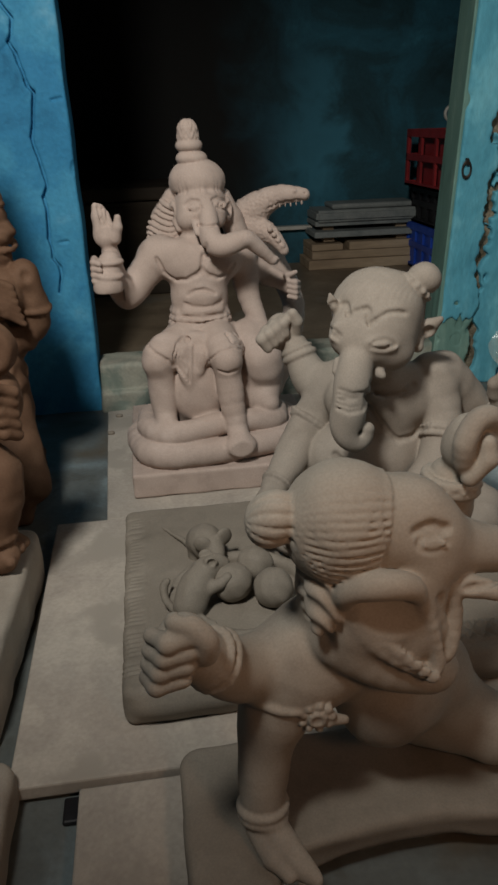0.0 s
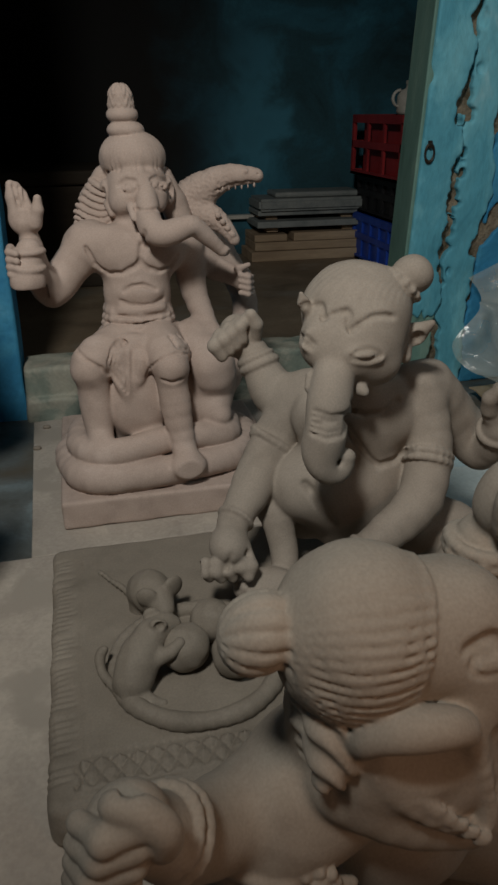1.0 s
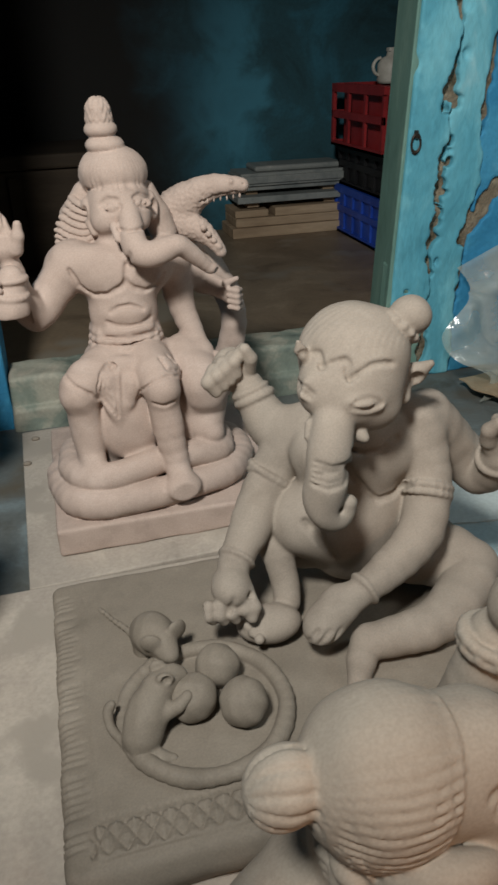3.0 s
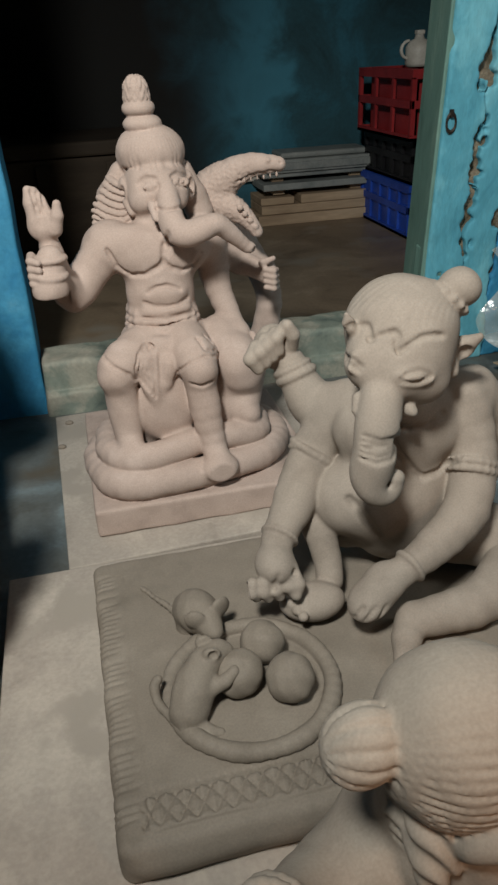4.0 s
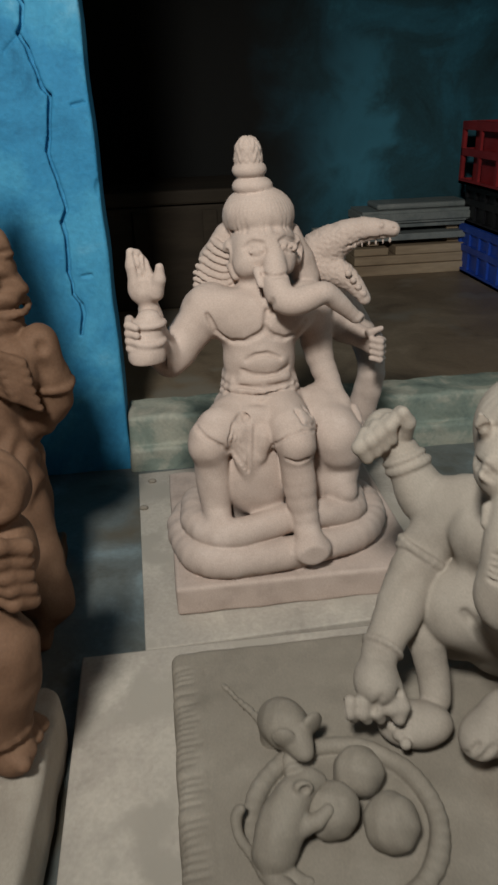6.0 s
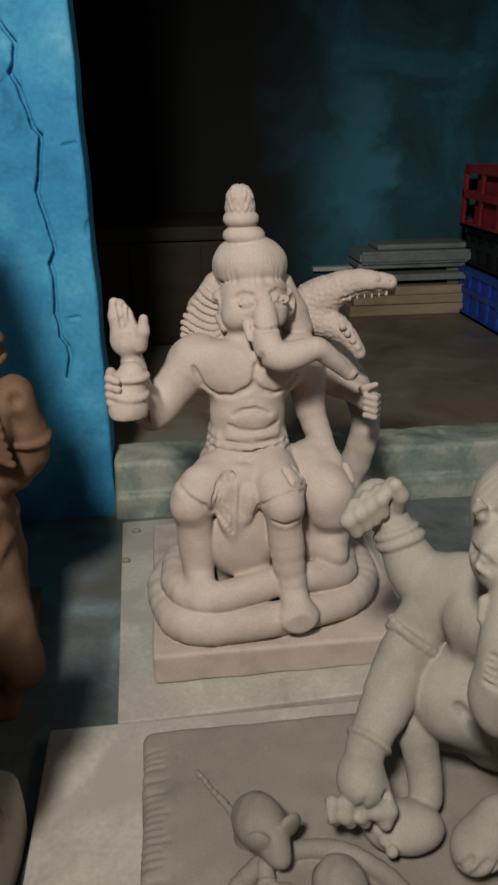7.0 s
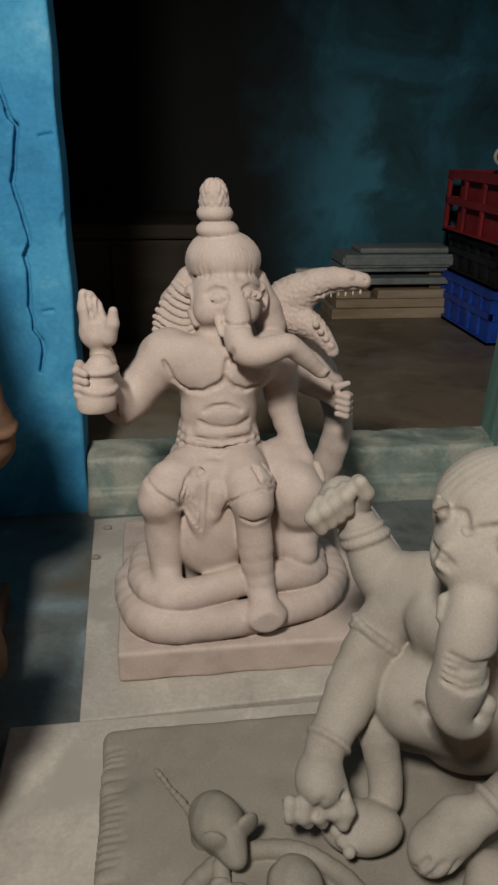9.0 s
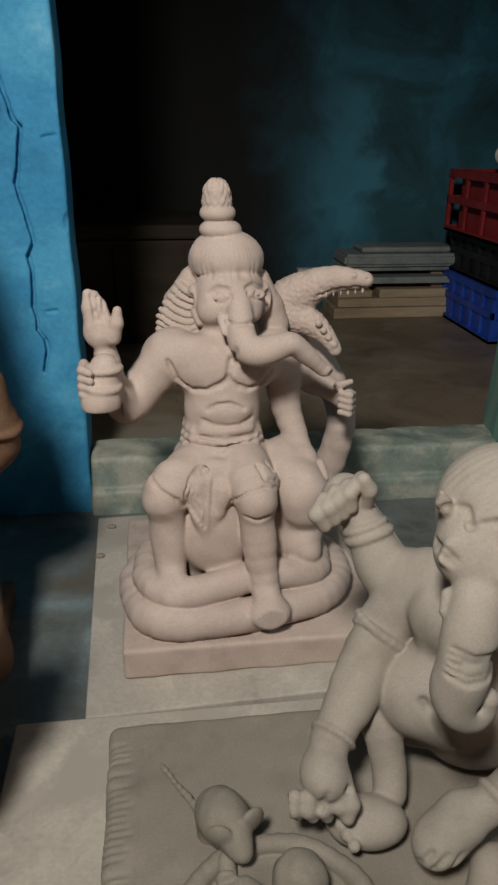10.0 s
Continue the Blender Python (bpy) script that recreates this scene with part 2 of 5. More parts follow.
class Clay:
    """Modelling in clay: soft lumps, limbs and slabs, blended, cut and scored on a grid, then skinned as one mesh."""

    def __init__(self, lo, hi, step):
        self.step, self.lo = step, np.array(lo, np.float32)
        self.n = np.ceil((np.array(hi) - np.array(lo)) / step).astype(int) + 1
        self.axes = [self.lo[i] + step * np.arange(self.n[i], dtype=np.float32) for i in range(3)]
        self.d = np.full(self.n, 0.5, np.float32)
        self.stylus = (0.06, 1.0, -0.32)

    def window(self, lo, hi, margin):
        cut, co = [], []
        for i in range(3):
            a = max(0, int((lo[i] - margin - self.lo[i]) / self.step))
            b = min(self.n[i], int((hi[i] + margin - self.lo[i]) / self.step) + 2)
            cut.append(slice(a, max(a, b)))
            shape = [1, 1, 1]
            shape[i] = -1
            co.append(self.axes[i][a:max(a, b)].reshape(shape))
        return tuple(cut), co

    def blend(self, cut, d, k, carve):
        old = self.d[cut]
        if old.size == 0:
            return self
        if carve:
            h = np.clip(0.5 - 0.5 * (old + d) / k, 0, 1)
            self.d[cut] = old * (1 - h) - d * h + k * h * (1 - h)
        else:
            h = np.clip(0.5 + 0.5 * (d - old) / k, 0, 1)
            self.d[cut] = d * (1 - h) + old * h - k * h * (1 - h)
        return self

    def ball(self, c, r, k=0.008, turn=(0, 0, 0), carve=False):
        r = (r, r, r) if isinstance(r, (int, float)) else r
        m = max(r)
        cut, (x, y, z) = self.window([v - m for v in c], [v + m for v in c], k + 2 * self.step)
        x, y, z = x - c[0], y - c[1], z - c[2]
        if any(turn):
            t = np.array(Euler([radians(a) for a in turn]).to_matrix().inverted())
            x, y, z = (t[i][0] * x + t[i][1] * y + t[i][2] * z for i in range(3))
        k0 = np.sqrt((x / r[0]) ** 2 + (y / r[1]) ** 2 + (z / r[2]) ** 2) + 1e-6
        k1 = np.sqrt((x / r[0] ** 2) ** 2 + (y / r[1] ** 2) ** 2 + (z / r[2] ** 2) ** 2) + 1e-6
        return self.blend(cut, (k0 * (k0 - 1) / k1).astype(np.float32), k, carve)

    def eased(self, pts, closed, steps=3):
        """The points of a limb with more between them, on a smooth bend."""
        n, out = len(pts), []
        for i in range(n if closed else n - 1):
            at = [pts[j % n] if closed else pts[min(max(j, 0), n - 1)] for j in (i - 1, i, i + 1, i + 2)]
            for s in range(steps):
                t = s / steps
                w = (-t + 2 * t * t - t ** 3, 2 - 5 * t * t + 3 * t ** 3, t + 4 * t * t - 3 * t ** 3, -t * t + t ** 3)
                out.append(tuple(sum(a * p[j] for a, p in zip(w, at)) / 2 for j in range(4)))
        return out if closed else out + [tuple(pts[-1])]

    def limb(self, pts, k=0.008, carve=False, closed=False):
        """A rounded limb through points (x, y, z, radius)."""
        if 4 <= len(pts) <= 14:
            pts = self.eased(pts, closed)
        m = max(p[3] for p in pts)
        lo, hi = [min(p[i] for p in pts) - m for i in range(3)], [max(p[i] for p in pts) + m for i in range(3)]
        cut, (x, y, z) = self.window(lo, hi, k + 2 * self.step)
        best = None
        for a, b in zip(pts, pts[1:] + pts[:1] if closed else pts[1:]):
            u = [b[i] - a[i] for i in range(3)]
            uu = sum(v * v for v in u) + 1e-9
            h = np.clip(((x - a[0]) * u[0] + (y - a[1]) * u[1] + (z - a[2]) * u[2]) / uu, 0, 1)
            d = np.sqrt((x - a[0] - h * u[0]) ** 2 + (y - a[1] - h * u[1]) ** 2 + (z - a[2] - h * u[2]) ** 2) - (a[3] + h * (b[3] - a[3]))
            if best is None:
                best = d
            else:
                h = np.clip(0.5 + 0.5 * (d - best) / 0.004, 0, 1)
                best = d * (1 - h) + best * h - 0.004 * h * (1 - h)
        return self.blend(cut, best.astype(np.float32), k, carve)

    def line(self, pts, r=0.0028, k=0.003, carve=True):
        """A scored line (or a raised cord) of one width through the points."""
        return self.limb([(*p, r) for p in pts], k, carve)

    def snap(self, p, reach=0.09):
        """The surface point that the stylus meets on its way through p."""
        w = np.array(Vector(self.stylus).normalized())
        for i in range(int(2 * reach / 0.001)):
            q = np.array(p) + w * (0.001 * i - reach)
            j = np.round((q - self.lo) / self.step).astype(int)
            if (j >= 0).all() and (j < self.n).all() and self.d[tuple(j)] < 0.0:
                return tuple(float(v) for v in q)
        return tuple(p)

    def score(self, pts, r=0.0028, k=0.003, carve=True, steps=4):
        """A line drawn over the surface with the stylus, scored in or laid on as a cord."""
        path = []
        for a, b in zip(pts, pts[1:]):
            path += [tuple(a[i] + (b[i] - a[i]) * s / steps for i in range(3)) for s in range(steps)]
        path.append(pts[-1])
        return self.line([self.snap(p) for p in path], r, k, carve)

    def loop(self, c, rx, rz, r, carve=True, sides=14):
        """A small oval drawn on the surface."""
        return self.score([(c[0] + rx * math.cos(2 * math.pi * i / sides), c[1], c[2] + rz * math.sin(2 * math.pi * i / sides)) for i in range(sides + 1)], r, 0.002, carve, 1)

    def ring(self, c, rx, ry, r, turn=(0, 0, 0), k=0.003, carve=False, sides=20, start=0, end=360):
        t = Euler([radians(a) for a in turn]).to_matrix()
        pts = []
        for i in range(sides + 1):
            a = radians(start + (end - start) * i / sides)
            p = Vector(c) + t @ Vector((rx * math.cos(a), ry * math.sin(a), 0))
            pts.append((*p, r))
        return self.limb(pts, k, carve)

    def cuff(self, at, way, radius, r=0.005, k=0.002):
        """A ring round a limb that runs along way."""
        t = Vector(way).to_track_quat("Z", "Y").to_matrix()
        pts = []
        for i in range(21):
            a = 2 * math.pi * i / 20
            pts.append((*(Vector(at) + t @ Vector((radius * math.cos(a), radius * math.sin(a), 0))), r))
        return self.limb(pts, k)

    def slab(self, lo, hi, edge=0.006, k=0.004, carve=False, corner=0.0):
        """A slab with rounded edges; corner rounds it further as seen from above."""
        cut, (x, y, z) = self.window(lo, hi, k + 2 * self.step)
        c, h = [(a + b) / 2 for a, b in zip(lo, hi)], [(b - a) / 2 for a, b in zip(lo, hi)]
        rc = max(corner, edge)
        qx, qy = abs(x - c[0]) - h[0] + rc, abs(y - c[1]) - h[1] + rc
        flat = np.sqrt(np.maximum(qx, 0) ** 2 + np.maximum(qy, 0) ** 2) + np.minimum(np.maximum(qx, qy), 0) - rc + edge
        qz = abs(z - c[2]) - h[2] + edge
        d = np.sqrt(np.maximum(flat, 0) ** 2 + np.maximum(qz, 0) ** 2) + np.minimum(np.maximum(flat, qz), 0) - edge
        return self.blend(cut, d.astype(np.float32), k, carve)

    def ripple(self, lo, hi, f):
        """Relief: f(x, y, z) is how far the surface is pressed in."""
        cut, (x, y, z) = self.window(lo, hi, 0)
        self.d[cut] = self.d[cut] + f(x, y, z).astype(np.float32)
        return self

    def lumps(self, size, depth, seed=0):
        """Unevenness of hand-made clay, over the whole piece."""
        x, y, z = (self.axes[i].reshape([-1 if j == i else 1 for j in range(3)]) / size for i in range(3))
        s = seed
        self.d += (depth * (np.sin(x * 1.3 + 1.7 * np.sin(y + s)) * np.sin(y * 1.1 + 1.9 * np.sin(z * 0.9 + s)) + 0.6 * np.sin(z * 2.3 + x * 1.9 + s) * np.sin(y * 2.1 - x))).astype(np.float32)
        return self

    def skin(self, name, material, origin=(0, 0, 0), parent=None):
        d, n = self.d, self.n
        s = d < 0
        c = np.zeros(n - 1, np.int8)
        offs = [(i, j, k) for i in (0, 1) for j in (0, 1) for k in (0, 1)]
        for i, j, k in offs:
            c += s[i:n[0] - 1 + i, j:n[1] - 1 + j, k:n[2] - 1 + k]
        idx = np.argwhere((c > 0) & (c < 8))
        where = np.full(n - 1, -1, np.int32)
        where[tuple(idx.T)] = np.arange(len(idx))
        tot, cnt = np.zeros((len(idx), 3)), np.zeros(len(idx))
        for o in offs:
            for ax in range(3):
                if o[ax]:
                    continue
                p = idx + np.array(o)
                q = p.copy()
                q[:, ax] += 1
                a, b = d[tuple(p.T)], d[tuple(q.T)]
                hit = (a < 0) != (b < 0)
                t = np.where(hit, a / np.where(hit, a - b, 1), 0)
                e = np.array(o, float) + np.eye(3)[ax] * t[:, None]
                tot += e * hit[:, None]
                cnt += hit
        co = (idx + tot / cnt[:, None]) * self.step + self.lo - np.array(origin)
        quads = []
        for ax in range(3):
            u, v = (ax + 1) % 3, (ax + 2) % 3
            a = s[tuple(slice(0, n[i] - 1) if i == ax else slice(1, n[i] - 1) for i in range(3))]
            b = s[tuple(slice(1, n[i]) if i == ax else slice(1, n[i] - 1) for i in range(3))]
            for way in (0, 1):
                e = np.argwhere((a & ~b) if way else (~a & b))
                for i in (u, v):
                    e[:, i] += 1
                du, dv = np.eye(3, dtype=int)[u], np.eye(3, dtype=int)[v]
                q = [where[tuple((e - w).T)] for w in (du + dv, dv, 0 * du, du)]
                quads.append(np.stack(q if way else q[::-1], 1))
        quads = np.concatenate(quads)
        quads = quads[(quads >= 0).all(1)]
        me = bpy.data.meshes.new(name)
        me.vertices.add(len(co))
        me.vertices.foreach_set("co", co.astype(np.float32).ravel())
        me.loops.add(quads.size)
        me.loops.foreach_set("vertex_index", quads.astype(np.int32).ravel())
        me.polygons.add(len(quads))
        me.polygons.foreach_set("loop_start", np.arange(0, quads.size, 4, dtype=np.int32))
        me.polygons.foreach_set("use_smooth", np.ones(len(quads), bool))
        me.update(calc_edges=True)
        me.materials.append(material)
        ob = new(name, me)
        ob.location = origin
        if parent:
            ob.parent = parent
        return ob


def fingers(c, at, way, across, count, length, r, curl=(0, 0, 0), spread=0.0):
    """Fingers side by side: from the point at, set apart along across, each as long as length along way and bent by curl."""
    at, way, across, curl = Vector(at), Vector(way).normalized(), Vector(across).normalized(), Vector(curl)
    for i in range(count):
        o = i - (count - 1) / 2
        p = at + across * o * r * 1.9
        w = (way + across * o * spread).normalized()
        m = length * (1 - 0.12 * abs(o - 0.3))
        q = p + w * m * 0.55
        e = q + (w * 0.45 * m + curl)
        c.limb([(*p, r), (*q, r * 0.98), (*e, r * 0.8)], 0.002)


# ---- structure ----
def structure(name, bm, material, label, category):
    return tagged(part(name, bm, material), label, category, kind="structure")


structure("floor", box((-2.2, -2.3, -0.12), (2.4, 2.2, -0.03)), TILE, "worn pale blue painted cement floor of the workshop", "floor")
structure("floor_back", box((-1.4, 2.2, -0.12), (1.9, 4.3, 0.0)), MUD, "damp brown mud-stained floor beyond the threshold", "floor")
structure("ceiling", box((-2.2, -2.3, 2.5), (2.4, 4.3, 2.6)), CEIL, "plain grey plastered ceiling", "ceiling")
structure("wall_back", box((-1.4, 4.15, 0.0), (1.9, 4.3, 2.5)), BACKWALL, "dark blue wall with stained patches of paint, shade painted at its left", "wall")
structure("wall_back_left", box((-1.4, 2.27, 0.0), (-1.3, 4.15, 2.5)), NEAR_BLACK, "near-black side wall of the back room", "wall")
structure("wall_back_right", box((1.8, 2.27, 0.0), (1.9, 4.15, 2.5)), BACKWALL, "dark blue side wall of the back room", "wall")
structure("wall_south", box((-2.2, -2.3, -0.03), (2.4, -2.2, 2.5)), FRONTWALL, "blue painted wall at the workshop's front", "wall")
structure("wall_west", box((-2.2, -2.2, -0.03), (-2.1, 2.14, 2.5)), FRONTWALL, "blue painted side wall of the workshop", "wall")
structure("wall_east", box((2.3, -2.2, -0.03), (2.4, 2.14, 2.5)), FRONTWALL, "blue painted side wall of the workshop", "wall")
structure("wall_north_left", box((-2.2, 2.145, -0.03), (-0.70, 2.27, 2.5)), BLUE, "blue limewashed wall", "wall")
structure("wall_north_right", box((0.80, 2.155, -0.03), (2.4, 2.27, 2.5)), BLUE, "blue limewashed wall beside the doorway", "wall")
structure("wall_lintel", box((-0.378, 2.15, 1.9), (0.80, 2.27, 2.5)), BLUE, "blue limewashed wall over the doorway", "wall")

# the wall's end beside the doorway, cracked from top to bottom
c = Clay((-0.72, 2.10, -0.05), (-0.33, 2.30, 1.30), 0.003)
c.slab((-0.71, 2.14, -0.04), (-0.378, 2.27, 1.28), 0.008)
c.ripple((-0.72, 2.10, -0.05), (-0.33, 2.30, 1.30), lambda x, y, z: 0.003 * np.sin(19 * x + 3 * np.sin(7 * z)) * np.sin(11 * z + 2 * np.sin(13 * x)) + 0 * y)
rng = random.Random(4)
crack = [(-0.505, 1.24), (-0.515, 1.04), (-0.490, 0.98), (-0.497, 0.93), (-0.470, 0.86), (-0.462, 0.82), (-0.474, 0.74), (-0.468, 0.67), (-0.459, 0.60), (-0.466, 0.52), (-0.462, 0.44), (-0.452, 0.37), (-0.457, 0.30)]
fine = []
for (x0, z0), (x1, z1) in zip(crack, crack[1:]):
    for i in range(3):
        fine.append((x0 + (x1 - x0) * i / 3 + rng.uniform(-0.007, 0.007), 2.1475, z0 + (z1 - z0) * i / 3))
for a, b in zip(fine, fine[1:]):
    w = rng.uniform(0.0042, 0.0056)
    for deep in (0.0, 0.007, 0.014):
        c.limb([(a[0], a[1] + deep - 0.006, a[2], w), (b[0], b[1] + deep - 0.006, b[2], w)], 0.001, carve=True)
for deep in (2.141, 2.149):
    c.line([(-0.497, deep, 0.93), (-0.53, deep, 0.90), (-0.55, deep, 0.86)], 0.0028, 0.001)
c.line([(-0.415, 2.141, 0.80), (-0.39, 2.141, 0.805)], 0.0038, 0.001)
c.line([(-0.44, 2.141, 0.455), (-0.42, 2.141, 0.458)], 0.0038, 0.001)
c.ball((-0.378, 2.14, 0.64), (0.012, 0.01, 0.02), 0.004, carve=True)
c.ball((-0.50, 2.135, 0.985), (0.012, 0.008, 0.018), 0.004, carve=True)
wall = c.skin("wall_end_left", BLUE)
tagged(wall, "bright blue limewashed wall end with a long jagged crack", "wall", kind="structure")
structure("wall_end_upper", box((-0.70, 2.142, 1.275), (-0.378, 2.268, 2.5)), BLUE, "blue limewashed wall above eye height", "wall")

# right side of the doorway: a painted wooden post, then thick broken plaster
bm = box((0.618, 2.112, -0.03), (0.70, 2.27, 1.9), 0.003, 0.044)
for v in bm.verts:
    if v.co.y > 2.2:
        v.co.x += 0.024
structure("door_post", bm, GREEN, "green painted wooden door post, worn", "door frame")


def ragged(seed, size, depth):
    """A ragged edge: an offset for each height."""
    r = np.random.RandomState(seed)
    v = r.uniform(-1, 1, 200) * depth
    w = r.uniform(-1, 1, 200) * depth * 0.5
    at = np.arange(200)
    return lambda z: np.interp(z / size + 20, at, v) + np.interp(z / (size * 0.31) + 20, at, w)


def plaster(name, lo, hi, left, right, material, label, pits=0, seed=0, low=None, holes=()):
    """A skin of plaster with ragged sides; left and right are offsets by height, low one by place along."""
    c = Clay((lo[0] - 0.07, lo[1] - 0.02, lo[2] - 0.06), (hi[0] + 0.07, hi[1] + 0.01, hi[2] + 0.02), 0.005)
    x, y, z = (c.axes[i].reshape([-1 if k == i else 1 for k in range(3)]) for i in range(3))
    a = lo[0] + (left(z) if left else 0 * z) - x
    b = x - hi[0] - (right(z) if right else 0 * z)
    d = np.maximum(np.maximum(a, b), np.maximum(lo[2] + (low(x) if low else 0 * x) - z, z - hi[2]))
    d = np.maximum(d, np.maximum(lo[1] - y + 0.0025 * np.sin(33 * x + 4 * np.sin(9 * z)) * np.sin(15 * z), y - hi[1]))
    c.d[:] = d
    r = random.Random(seed)
    for i in range(pits):
        s = r.uniform(0.005, 0.016)
        c.ball((r.uniform(lo[0], hi[0]), lo[1], r.uniform(lo[2], hi[2])), (s, 0.012, s * r.uniform(0.8, 2)), 0.004, carve=True)
    for x0, z0, x1, z1, w in holes:
        for i in range(9):
            o = i / 8
            c.ball((x0 + (x1 - x0) * o + r.uniform(-0.010, 0.010), lo[1], z0 + (z1 - z0) * o), (w * r.uniform(0.6, 1.2), 0.05, w * r.uniform(0.6, 1.3)), 0.003, carve=True)
    ob = c.skin(name, material)
    for v in ob.data.vertices:
        v.co.x += 0.042 * v.co.z
    return tagged(ob, label, "plaster", kind="structure")


plaster("wall_plaster", (0.628, 2.104, 0.19), (0.728, 2.17, 1.5), None, ragged(1, 0.05, 0.014), AQUA, "thick aqua blue plaster with a chipped ragged edge", 7, 1, ragged(7, 0.03, 0.03), ((0.722, 0.67, 0.724, 0.74, 0.013), (0.730, 0.42, 0.728, 0.58, 0.012)))
plaster("wall_plaster_foot", (0.622, 2.109, -0.03), (0.735, 2.17, 0.30), None, ragged(2, 0.04, 0.012), GREEN, "green-stained plaster at the foot of the wall", 10, 2)
plaster("wall_broken_plaster", (0.69, 2.136, -0.02), (0.98, 2.17, 1.5), None, None, BROKEN, "crumbling brown plaster laid bare in the wall's cracks", 60, 3)
plaster("wall_plaster_outer", (0.745, 2.118, -0.03), (0.838, 2.17, 1.5), ragged(4, 0.045, 0.015), ragged(5, 0.07, 0.014), AQUA, "pale aqua plaster with flaking edges", 8, 4, None, ((0.748, 0.68, 0.746, 0.74, 0.010), (0.752, 0.40, 0.746, 0.60, 0.011), (0.822, 0.345, 0.845, 0.385, 0.014)))
plaster("wall_plaster_side", (0.842, 2.126, -0.03), (1.10, 2.17, 1.5), ragged(12, 0.05, 0.012), None, BLUE, "smooth blue plaster beside the broken strip", 4, 6, None, ((0.852, 0.385, 0.905, 0.480, 0.021),))

# iron ring let into the post
ring_thing = base_of("iron_hasp", (0.671, 2.098, 0.60), "small dark iron hasp ring on the doorway's plaster", "hasp")
bm = bmesh.new()
for i in range(20):
    a, b = 2 * math.pi * i / 20, 2 * math.pi * (i + 1) / 20
    loops = []
    for t in (a, b):
        loops.append([Vector(((0.012 + 0.003 * math.cos(u)) * math.cos(t), 0.003 * math.sin(u), 1.7 * (0.012 + 0.003 * math.cos(u)) * math.sin(t))) for u in (0, 1.571, 3.142, 4.712)])
    vs = [[bm.verts.new(p) for p in loop] for loop in loops]
    for j in range(4):
        bm.faces.new((vs[0][j], vs[0][(j + 1) % 4], vs[1][(j + 1) % 4], vs[1][j]))
bmesh.ops.remove_doubles(bm, verts=bm.verts, dist=1e-5)
part("ring", bm, IRON, ring_thing)
part("staple", box((-0.004, -0.004, 0.012), (0.004, 0.012, 0.03), 0.001), IRON, ring_thing)

# threshold
c = Clay((-0.45, 2.08, -0.05), (0.73, 2.30, 0.14), 0.006)
c.slab((-0.377, 2.135, -0.04), (0.69, 2.265, 0.108), 0.012)
c.slab((-0.377, 2.115, -0.04), (0.64, 2.2, 0.03), 0.008)
c.lumps(0.03, 0.0022, 2)
sill = c.skin("threshold", SILL)
tagged(sill, "worn green painted cement threshold step of the doorway", "threshold", kind="structure")


# ---- boards on the floor ----
def board(name, lo, hi, material, label, rz=0.0, ry=0.0):
    at = ((lo[0] + hi[0]) / 2, (lo[1] + hi[1]) / 2, lo[2])
    h = [(hi[i] - lo[i]) / 2 for i in range(3)]
    bm = box((-h[0], -h[1], 0), (h[0], h[1], 2 * h[2]), 0.003)
    ob = part(name, bm, material)
    ob.matrix_world = pose(*at, 0, ry, rz)
    return tagged(ob, label, "board")


board("display_board", (-0.442, 0.775, -0.022), (0.40, 1.425, 0.0), BOARD, "pale clay-dusted board under the damp clay slab")
board("display_board", (-0.35, 1.436, -0.022), (0.30, 2.06, 0.001), BOARD, "pale clay-dusted board under the seated elephant-headed statue", 1.6, -0.5)
board("front_board", (-0.355, 0.20, -0.030), (-0.10, 0.770, -0.008), BOARD, "pale clay-dusted board at the workshop's front")
board("packing_strip", (-0.375, 0.735, -0.030), (-0.337, 0.772, -0.022), BLACK, "thin dark packing strip between two boards")


